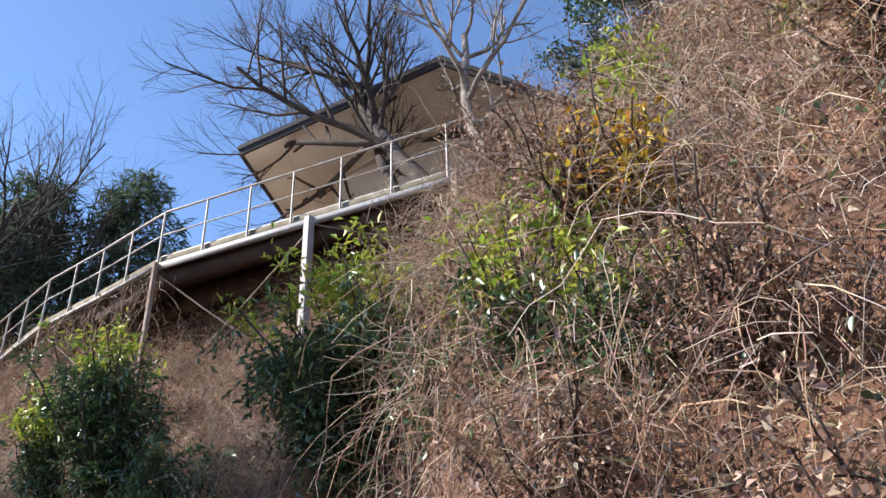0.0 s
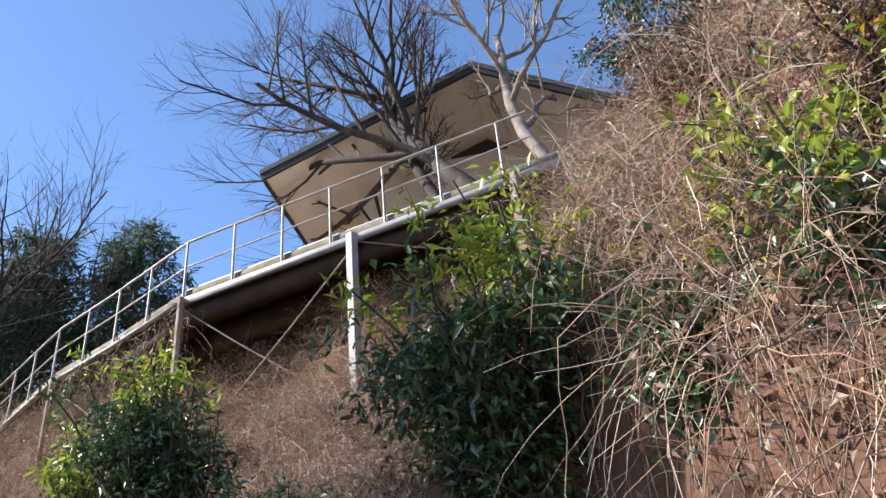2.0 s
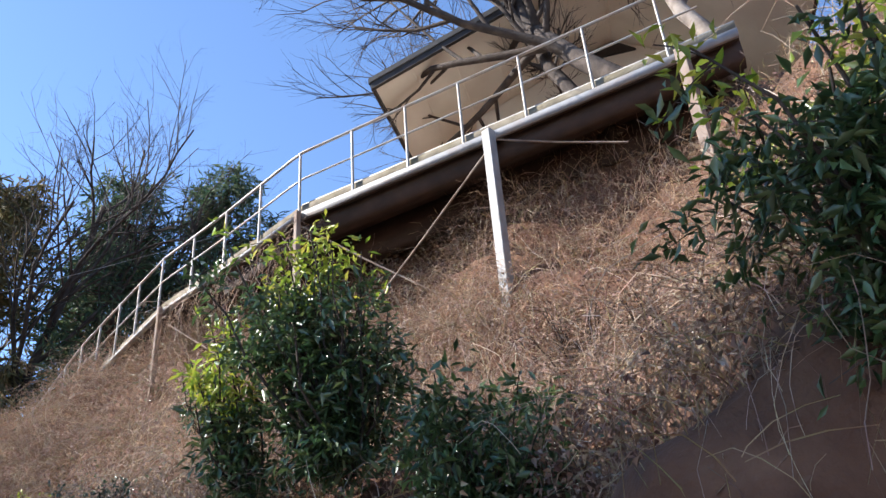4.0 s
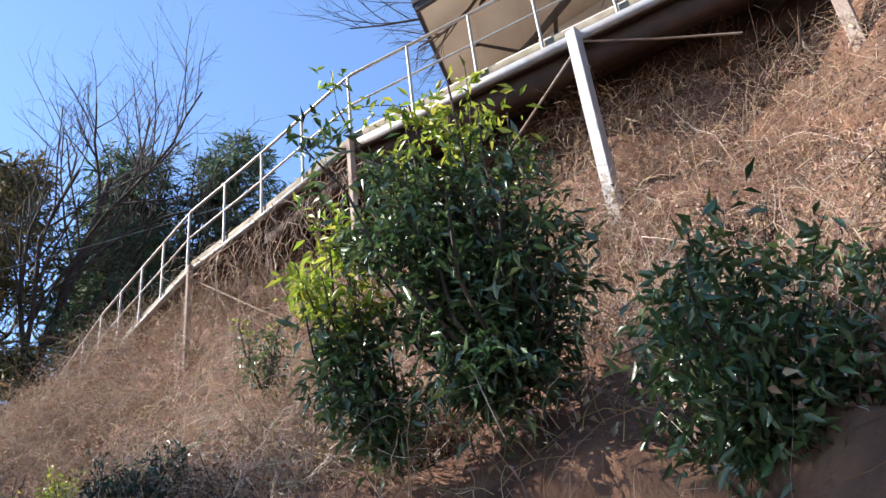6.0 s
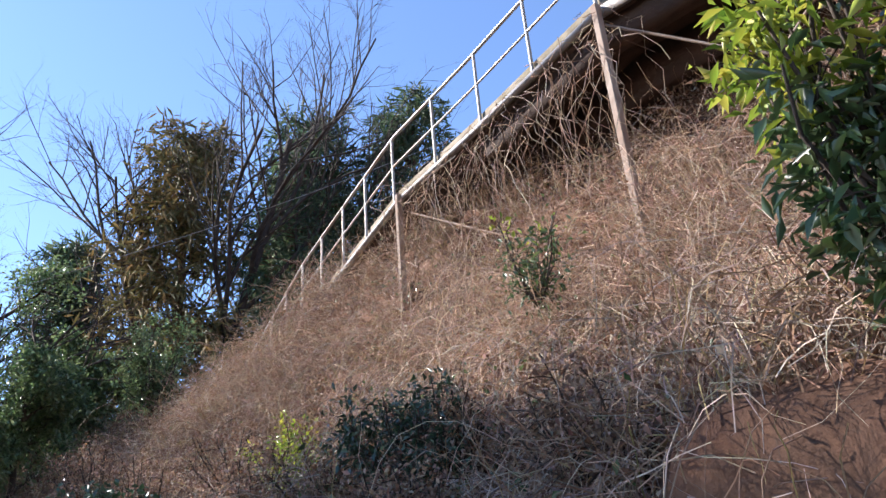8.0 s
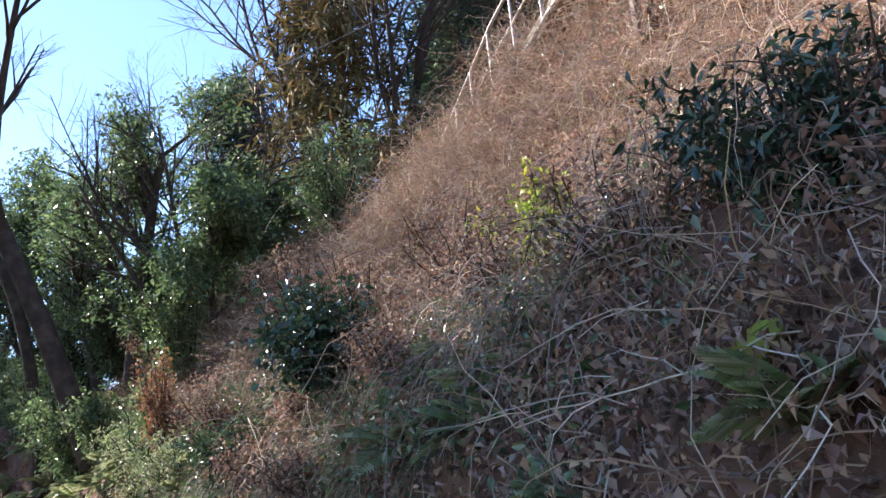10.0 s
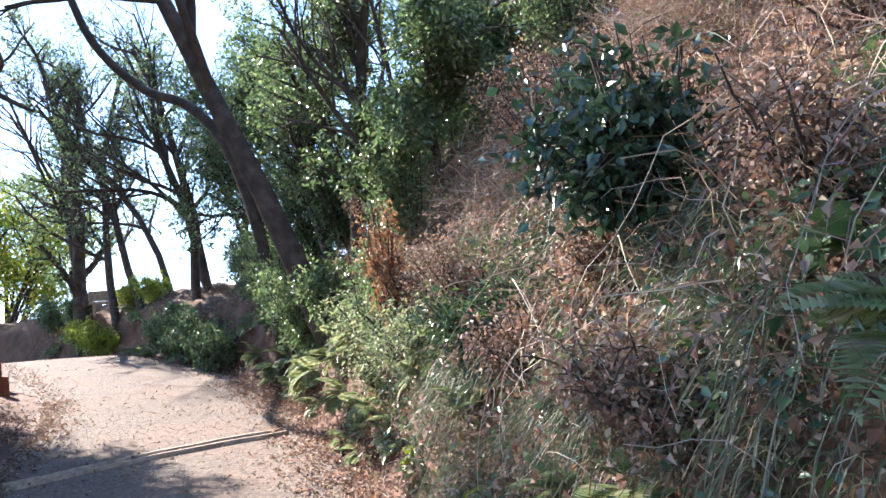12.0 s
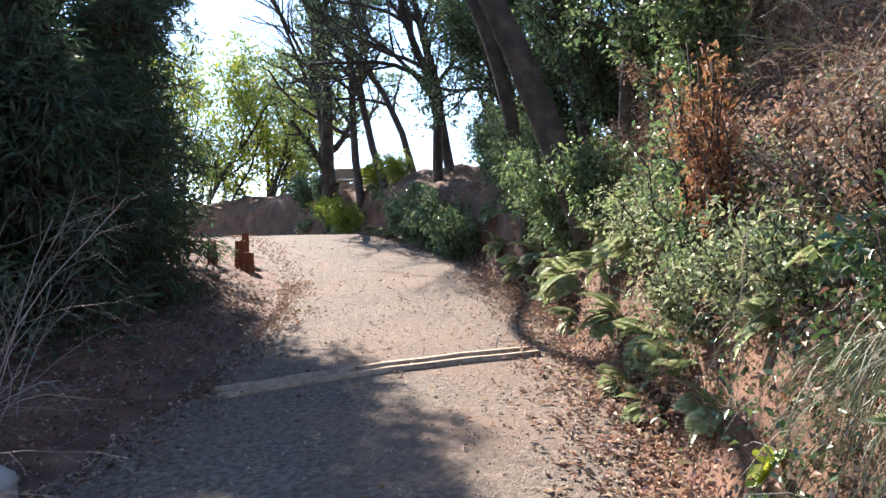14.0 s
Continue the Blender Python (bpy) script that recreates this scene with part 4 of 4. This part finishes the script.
for s, w, z in ((11.7, 2.22, 0.34), (12.0, 2.35, 0.38), (12.35, 2.2, 0.34), (11.4, 2.3, 0.32), (12.75, 2.3, 0.3), (10.1, 2.5, 0.3), (10.7, 2.35, 0.28), (7.5, 2.35, 0.34), (9.4, 2.4, 0.26), (13.3, 2.3, 0.28), (12.1, 2.15, 0.3), (11.9, 2.6, 0.36), (12.3, 2.5, 0.34), (11.6, 2.45, 0.34), (13.8, 2.2, 0.26), (14.6, 2.15, 0.26), (15.2, 2.2, 0.28), (8.6, 2.7, 0.3), (9.8, 2.3, 0.28), (11.2, 2.12, 0.22), (11.5, 2.15, 0.26), (11.85, 2.1, 0.24), (12.2, 2.12, 0.26), (12.55, 2.15, 0.24), (12.9, 2.15, 0.24), (10.9, 2.2, 0.24), (11.65, 2.75, 0.28), (12.5, 2.75, 0.28), (13.1, 2.5, 0.26)):
    fern(rng, s, w, z, "fresh green fern growing out of the earth bank")
for s, w, z in ((18.3, 2.0, 0.5), (18.8, 2.1, 0.55), (19.4, 2.0, 0.6), (19.9, 2.15, 0.55), (20.4, 2.05, 0.55), (18.0, 2.3, 0.45), (19.1, 2.5, 0.5), (21.8, 2.1, 0.6), (23.0, 2.2, 0.65), (24.4, 2.25, 0.65), (25.8, 2.35, 0.65), (17.3, 2.1, 0.4), (16.7, 2.2, 0.4), (27.3, 2.5, 0.6), (34.6, 3.0, 0.7), (18.5, 2.7, 0.5), (19.7, 2.6, 0.5), (17.6, 2.5, 0.45), (16.2, 2.4, 0.4), (17.0, 2.6, 0.45), (18.2, 2.15, 0.5), (19.3, 2.25, 0.55), (20.1, 2.4, 0.55), (18.9, 1.9, 0.5), (20.8, 2.3, 0.6), (22.4, 2.15, 0.6), (30.0, 2.45, 0.6), (31.4, 2.6, 0.6), (33.0, 2.55, 0.6), (34.0, 2.6, 0.6), (36.2, 2.65, 0.6), (37.5, 2.7, 0.6), (38.6, 2.7, 0.6), (23.6, 2.1, 0.6), (25.0, 2.15, 0.6), (26.4, 2.2, 0.6), (21.2, 1.95, 0.5)):
    fern(rng, s, w, z * (0.72 if s < 21.5 else 0.85), "large sunlit fern at the foot of the bank", count=10, tilt=(-45, 35))
for s, w, z in ((18.6, 3.0, 0.4), (18.7, 2.85, 0.4), (18.65, 2.7, 0.4), (18.55, 3.2, 0.4), (18.75, 2.6, 0.35)):
    fern(rng, s, w, z * 0.85, "withered rust-orange fern hanging on the bank", FROND_RUST, 12, "dry_fern", 0.12, (15, 70))


def rosette(rng, s, w, n, size, mat, label, off=0.03):
    q = normals(np.array(s), np.array(w))
    ob = thing("broadleaf_plant", Matrix.Translation(Vector(land(s, w) + q * off)), label, "plant", "low plants on the bank")
    for k in range(n):
        way = unit(rng.normal(size=3) * 0.7 + q * 0.7 + [0, 0, 0.1])
        u = np.linspace(0, 1, 6)
        wd = size * 0.42 * np.sin(np.pi * np.clip(u * 0.92 + 0.06, 0, 1)) ** 0.8
        side = unit(np.cross(way, q + 0.01))
        mid = way * u[:, None] * size + np.array([0, 0, -0.25]) * size * u[:, None] ** 2
        v = np.concatenate([mid + side * wd[:, None] + q * wd[:, None] * 0.25, mid, mid - side * wd[:, None] + q * wd[:, None] * 0.25])
        i = np.arange(5)[:, None]
        f = np.concatenate([i + [0, 1, 7, 6], i + [6, 7, 13, 12]])
        part("leaf", mesh("leaf", v, f, mat, True), ob)
    return ob


for s, w, n, z, mat, lb in ((14.9, 2.1, 7, 0.13, M_LEAFLIME, "pale broad-leaved plant among dead leaves"), (15.4, 2.0, 6, 0.12, M_LEAF, "green broad-leaved plant low on the bank"), (10.3, 2.6, 6, 0.16, M_LEAFLIME, "yellow-green broad-leaved plant on the shaded bank"), (9.9, 2.8, 7, 0.14, M_LEAF, "dark broad-leaved plant on the shaded bank"), (11.0, 2.7, 7, 0.12, M_LEAF, "dark broad-leaved plant on the shaded bank"), (12.6, 2.6, 8, 0.14, M_LEAF, "blue-green broad-leaved plant hanging from the bank"), (12.2, 2.75, 9, 0.15, M_LEAF, "blue-green broad-leaved plant hanging from the bank"), (9.0, 2.75, 6, 0.12, M_LEAFLIME, "yellow-green broad-leaved plant on the shaded bank"), (14.2, 2.3, 7, 0.12, M_LEAF, "green broad-leaved plant low on the bank"), (16.2, 2.05, 6, 0.12, M_LEAFLIME, "pale broad-leaved plant among dead leaves")):
    rosette(rng, s, w, n, z, mat, lb)


# ---- dry growth on the bank: uncountable stuff ----
def stuff(name, data, label, category):
    return tagged(part(name, data), label, category, kind="stuff")


def bare_earth(s, w):
    """The freshly cut face, where nothing grows."""
    return (s > 2.7) & (s < 8.2) & (w < half_width(s) + 0.42)


def dry_growth(n, s0, s1, w0, w1, sides, label, lo=0.2, hi=0.75, off=0.35, k=6, mat=M_STEM):
    s, w = clumped(rng, n, s0, s1, w0, w1, 0.7, 1.1)
    grown = ~bare_earth(s, w)
    s, w = s[grown], w[grown]
    p, r = hanging(rng, s, w, rng.uniform(lo, hi, len(s)), rng.uniform(0.0012, 0.0026, len(s)), off=off, k=k, wild=0.42)
    stuff("dry_vines", mesh("dry_vines", *(tubes(p, r, 3) if sides else ribbons(p, r * 1.2)), mat), label, "dry vines")


dry_growth(5000, -3, 4, 1.9, 4.2, True, "tangled dry brown vines and stalks on the bank")
dry_growth(12000, -3.5, 9, 2.0, 5.8, False, "dry brown blades and stalks on the bank")
dry_growth(9000, 8, 13.5, 2.1, 6.0, False, "dry grey-brown brush on the shaded bank", 0.15, 0.55, 0.25)
dry_growth(9000, 13, 20, 3.0, 7.0, False, "dry grey-brown brush high on the bank", 0.2, 0.7)
dry_growth(900, 13, 18, 2.0, 3.2, False, "dry stalks low on the bank", 0.15, 0.5, 0.2)
dry_growth(7000, 4, 16, 5.6, 7.6, False, "dry stalks under the walkway", 0.2, 0.7, 0.2, mat=M_STRAW)
dry_growth(10000, 2.5, 10, 3.8, 7.6, False, "orange-brown dry grass below the house", 0.2, 0.65, 0.25, 5, M_STRAW)
dry_growth(4500, 19, 24, 2.4, 6.0, False, "dry brush between the roadside evergreens", 0.2, 0.6, 0.2, 5)
dry_growth(1800, 1.9, 5.0, 3.2, 4.6, True, "straw-coloured vines above the earth cut", 0.3, 0.9, 0.35, 6, M_STRAW)
dry_growth(2500, 29, 40, 2.3, 4.5, False, "dry brush on the cut at the bend", 0.15, 0.5, 0.15, 5)
dry_growth(9000, 9.2, 16.8, 4.3, 6.1, False, "thick dry vines banked up against the walkway", 0.35, 1.0, 0.4, 7, M_STRAW)
# long vines draped in clumps down the sunny bank and up to the walkway
for n, s0, s1, w0, w1, thick, mat, label in ((2200, 3.5, 16.5, 4.0, 6.1, 0.0042, M_STRAW, "long straw-coloured vines draped over the slope"), (1300, -3, 4.5, 2.5, 4.8, 0.0034, M_STRAW, "long straw-coloured vines draped over the bank"), (900, 8.3, 12.5, 2.7, 4.4, 0.0032, M_TWIG, "grey withered vines hanging on the shaded bank")):
    s, w = clumped(rng, n, s0, s1, w0, w1, 0.9, 2.2)
    grown = ~bare_earth(s, w)
    s, w = s[grown], w[grown]
    p, r = hanging(rng, s, w, rng.uniform(0.5, 1.5, len(s)), rng.uniform(0.0016, thick, len(s)), 0.8, 0.55, 10, 0.5, 0.27, 0.3)
    stuff("draped_vines", mesh("draped_vines", *tubes(p, r, 3), mat), label, "dry vines")
# vines hung over the walkway's edge and down its posts
n = 170
x = rng.uniform(-13.6, -10.0, n)
d0 = np.array([deck_at(q) for q in x]) + np.stack([0 * x, rng.uniform(-0.1, 0.25, n), rng.uniform(-0.25, 0.0, n)], -1)
ln = rng.uniform(0.3, 1.7, n) * np.interp(x, [-14.6, -12.5, -10], [0.5, 1, 1])
t = np.linspace(0, 1, 8)[None, :, None]
p = d0[:, None] + np.array([0, 0, -1.0]) * t * ln[:, None, None] + np.cumsum(rng.normal(size=(n, 8, 3)) * [0.09, 0.06, 0.04], 1) + np.array([0, -0.12, 0.1]) * np.sin(np.pi * t)
stuff("hanging_vines", mesh("hanging_vines", *tubes(p, np.repeat(rng.uniform(0.0018, 0.0045, (n, 1)), 8, 1), 3), M_STEM), "dry vines hanging from the walkway's edge", "dry vines")
# a curtain of vines at the shoulder of the earth cut
n = 300
s = rng.uniform(1.1, 2.3, n)
w = half_width(s) + rng.uniform(0.2, 1.1, n)
p, r = hanging(rng, s, w, rng.uniform(0.6, 1.7, n), rng.uniform(0.0014, 0.0034, n), 1.0, -0.1, 10, 0.7, 0.24)
stuff("hanging_vines", mesh("hanging_vines", *tubes(p, r, 3), M_STEM), "curtain of pale dry vines over the earth cut", "dry vines")
# roots and thin vines hanging over the earth cut
n = 420
s = rng.uniform(2.4, 9.5, n)
w = half_width(s) + rng.uniform(0.1, 0.6, n)
p, r = hanging(rng, s, w, rng.uniform(0.4, 1.3, n), rng.uniform(0.001, 0.0028, n), 1.0, -0.2, 10, 0.9, 0.2)
stuff("hanging_roots", mesh("hanging_roots", *tubes(p, r, 3), M_STEM), "thin roots and vines hanging over the earth cut", "roots")
s, w = clumped(rng, 620, -3, 17, 2.05, 5.5)
p, r = hanging(rng, s, w, rng.uniform(0.5, 1.6, len(s)), rng.uniform(0.0016, 0.0034, len(s)), 0.8, 0.3, 12, 0.24, 0.3, 0.3)
stuff("pale_vines", mesh("pale_vines", *tubes(p, r, 3), M_PALE), "long pale leafless vines hanging over the bank", "dry vines")
for n, s0, s1, off, label in ((45000, -4, 8.5, 0.32, "curled brown dead leaves caught on the bank"), (50000, 8, 19, 0.26, "grey-brown dead leaves thick on the shaded bank"), (11000, 10.2, 14.5, 0.16, "dead leaves over the low shaded bank"), (14000, 2.5, 10, 0.2, "brown dead leaves on the slope under the walkway"), (19000, 18, 30, 0.2, "brown dead leaves on the far bank")):
    s, w = clumped(rng, n, s0, s1, 3.8 if off == 0.2 and s1 == 10 else 1.8, 7.6 if s1 == 10 else 3.0 if s1 == 14.5 else 6.5, 1.1, 1.3 if s1 != 14.5 else 0.4)
    grown = ~bare_earth(s, w) | (rng.random(len(s)) < 0.12)
    s, w = s[grown], w[grown]
    nor = normals(s, w)
    q = land(s, w) + nor * (rng.random((len(s), 1)) ** 1.5 * off)
    ln = rng.uniform(0.02, 0.055, len(s))
    stuff("dead_leaves", mesh("dead_leaves", *leaf_quads(q, unit(rand_dirs(rng, len(s)) + [0, 0, -0.5]), unit(rand_dirs(rng, len(s)) * 0.8 + nor), ln, ln * 0.55, 0.4, 0.35), M_DEADLEAF), label, "dead leaves")
s, w = clumped(rng, 12000, -4, 24, 1.9, 8.0, 1.3)
up_high = (s < 11.5) | (w > 3.4)
s, w = s[up_high], w[up_high]
p, r = hanging(rng, s, w, rng.uniform(0.2, 0.6, len(s)), rng.uniform(0.0015, 0.003, len(s)), 0.5, 1.1, 5, 0.3, 0.15)
stuff("dry_grass", mesh("dry_grass", *ribbons(p, r * 1.3), M_GRASS), "dry straw-coloured grass on the bank", "grass")
# sedge tufts hanging from the bank
ts, tw = clumped(rng, 90, 11.8, 17.5, 1.95, 3.4, 1.1, 0.8)
s = np.repeat(ts, 60) + rng.normal(size=len(ts) * 60) * 0.05
w = np.repeat(tw, 60) + rng.normal(size=len(ts) * 60) * 0.04
p, r = hanging(rng, s, w, rng.uniform(0.2, 0.45, len(s)), rng.uniform(0.0012, 0.0025, len(s)), 1.0, 0.9, 6, 0.5, 0.08)
stuff("sedge", mesh("sedge", *ribbons(p, r * 1.3), M_GRASSGREEN), "drooping green-grey sedge tufts on the bank", "grass")
ts, tw = clumped(rng, 170, 11.8, 15.6, 2.0, 3.2, 1.1, 0.4)
s = np.repeat(ts, 50) + rng.normal(size=len(ts) * 50) * 0.05
w = np.repeat(tw, 50) + rng.normal(size=len(ts) * 50) * 0.04
p, r = hanging(rng, s, w, rng.uniform(0.15, 0.4, len(s)), rng.uniform(0.0012, 0.0025, len(s)), 1.0, 0.7, 5, 0.6, 0.1)
stuff("sedge", mesh("sedge", *ribbons(p, r * 1.4), M_GRASSGREEN), "dense drooping sedge beside the ferns", "grass")
s, w = clumped(rng, 7000, 10.5, 17, 2.0, 3.4, 1.6, 1.6)
q = land(s, w) + normals(s, w) * rng.uniform(0.03, 0.22, (len(s), 1))
ln = rng.uniform(0.02, 0.05, len(s))
stuff("creeper_leaves", mesh("creeper_leaves", *leaf_quads(q, unit(rand_dirs(rng, len(s)) + [0, 0, -0.4]), unit(rand_dirs(rng, len(s)) + [0, -0.8, 0.6]), ln, ln * 0.6), M_LEAF), "small green leaves covering the low bank", "creeper")
# small evergreen leaves creeping through the dry growth
s, w = clumped(rng, 9000, -3, 24, 1.95, 6.0, 0.55, 3.0)
q = land(s, w) + normals(s, w) * rng.uniform(0.05, 0.3, (len(s), 1))
ln = rng.uniform(0.03, 0.07, len(s))
stuff("creeper_leaves", mesh("creeper_leaves", *leaf_quads(q, unit(rand_dirs(rng, len(s)) + [0, 0, -0.4]), unit(rand_dirs(rng, len(s)) + [0, -0.8, 0.6]), ln, ln * 0.5), M_LEAF), "scattered green creeper leaves on the bank", "creeper")

# ---- road things ----
n = 18000
s, w = np.where(rng.random(n) < 0.65, rng.uniform(13, 24, n), rng.uniform(10, 40, n)), rng.normal(size=n) * 0.95
w = np.clip(w, -2.0, 1.9)
c = land(s, w) + [0, 0, 0.012]
o = np.array([(1, 0, 0), (0, 1, 0), (-1, 0, 0), (0, -1, 0), (0, 0, 0.8), (0, 0, -0.6)])
size = (rng.random(n) ** 4 * 0.013 + 0.003)[:, None, None]
v = c[:, None] + o[None] * size * rng.uniform(0.6, 1.3, (n, 6, 1))
tri = np.array([(0, 1, 4), (1, 2, 4), (2, 3, 4), (3, 0, 4), (1, 0, 5), (2, 1, 5), (3, 2, 5), (0, 3, 5)])
stuff("gravel", mesh("gravel", v.reshape(-1, 3), (np.arange(n)[:, None, None] * 6 + tri[None]).reshape(-1, 3), M_PEBBLE), "loose pale pebbles on the road", "gravel")
n = 26000
s = np.where(rng.random(n) < 0.6, rng.uniform(14, 26, n), rng.uniform(6, 40, n))
edge = np.where(rng.random(n) < 0.5, 1.75, -1.9) + rng.normal(size=n) * 0.3 + np.clip(s - 24, 0, 12) * 0.04
mid = rng.random(n) < 0.03
w = np.where(mid, rng.uniform(-1.7, 1.7, n), np.where(edge < -1.7, edge - rng.random(n) ** 1.4 * 3.2, edge))
q = land(s, w) + np.stack([0 * s, 0 * s, rng.uniform(0.014, 0.05, n)], -1)
ln = rng.uniform(0.025, 0.065, n)
stuff("leaf_litter", mesh("leaf_litter", *leaf_quads(q, unit(rand_dirs(rng, n) * [1, 1, 0.35]), unit(rand_dirs(rng, n) * 0.5 + [0, 0, 1]), ln, ln * 0.55, 0.35, 0.25), M_DEADLEAF), "brown leaf litter along the road edges", "dead leaves")

# timber drain across the road: two bars with a dark slot
A, B = np.array([-18.75, -1.55]), np.array([-20.4, 0.85])
drain = thing("timber_drain", Matrix.Identity(4), "weathered two-bar timber drain laid across the road", "drain")
d = unit(B - A)
for off, wide, low, high in ((0.0, 0.045, -0.05, 0.035), (0.19, 0.05, -0.05, 0.04), (0.095, 0.05, -0.06, 0.004)):
    pts = []
    for t in np.linspace(0, 1, 9):
        xy = A + (B - A) * t + np.array([-d[1], d[0]]) * off + rng.normal(size=2) * 0.004
        pts.append([xy[0], xy[1], on_land(*xy).z + 0.012 + rng.normal() * 0.004])
    part("timber" if off != 0.1 else "channel", mesh("timber", *strip(np.array(pts), rect(-wide, wide, low, high)), M_TIMBER if off != 0.1 else M_SOIL), drain, "" if off != 0.1 else "dark earth-filled slot between the bars")

# cut stumps by the left edge
for x, y, h, r in ((-26.2, -5.2, 0.5, 0.08), (-25.7, -5.5, 0.42, 0.07), (-26.9, -5.45, 0.6, 0.06), (-25.9, -4.9, 0.36, 0.09)):
    z = on_land(x, y).z
    bm = bmesh.new()
    bmesh.ops.create_cone(bm, cap_ends=True, segments=12, radius1=r * 1.25, radius2=r, depth=h + 0.1, matrix=Matrix.Translation((0, 0, h / 2 - 0.05)))
    for vv in bm.verts:
        vv.co += Vector(rng.normal(size=3) * 0.012)
    tagged(part("stump", bm_mesh("stump", bm, M_STUMP), at=Matrix.Translation((x, y, z))), "short reddish cut stump at the road edge", "stump", "cut stumps")

# boulder and bare twiggy bush on the left verge
bm = bmesh.new()
bmesh.ops.create_icosphere(bm, subdivisions=3, radius=1.0)
for vv in bm.verts:
    vv.co = Vector((vv.co.x * 0.2, vv.co.y * 0.16, vv.co.z * 0.19)) * (1 + 0.22 * noise.noise(vv.co * 1.7))
tagged(part("boulder", bm_mesh("boulder", bm, M_STONE), at=Matrix.Translation(place(16.9, -1.85) + Vector((0, 0, 0.1)))), "rough brown boulder among dry twigs", "boulder")
for s, w, h, k in ((16.5, -1.95, 1.6, 8), (17.3, -2.3, 1.8, 9), (18.2, -2.6, 1.7, 8), (15.8, -2.2, 1.3, 8)):
    ob = thing("twig_bush", Matrix.Translation(place(s, w)), "pale leafless twiggy bush on the verge", "bush", "bare bushes")
    g = [grow(rng, rng.normal(size=3) * [0.12, 0.12, 0] - [0, 0, 0.05], rng.normal(size=3) * [0.45, 0.45, 0.1] + [0.1, 0.1, 1], h * rng.uniform(0.6, 1.2), 0.0055, 3, (7, 4), (0.65, 0.6), 0.5, 0.3, -0.03) for _ in range(k)]
    part("branchwork", mesh("branchwork", *join([wood(x, (5, 3, 3)) for x in g]), M_TWIG), ob)["kind"] = "stuff"
# long seat on the far bank
bench = thing("bench", pose(*on_land(-35.8, -6.2), 0, 0, 110), "low dark wooden bench under the trees at the bend", "bench")
part("seat", bm_mesh("seat", box(1.3, 0.4, 0.07, (0, 0, 0.42)), M_TIMBER), bench)
part("backrest", bm_mesh("backrest", box(1.3, 0.05, 0.32, (0, 0.2, 0.66)), M_TIMBER), bench)
for x in (-0.5, 0.5):
    part("leg", bm_mesh("leg", box(0.08, 0.34, 0.42, (x, 0, 0.19)), M_TIMBER), bench)
# pale stone block set in the foot of the bank
bm = box(0.5, 0.22, 0.16, (0, 0, 0), 0.02)
tagged(part("stone_block", bm_mesh("stone_block", bm, M_STONE), at=pose(*(place(11.75, 2.16) + Vector((0, 0.02, 0.0))), 4, 6, -8)), "pale stone block under ferns at the bank's foot", "stone")
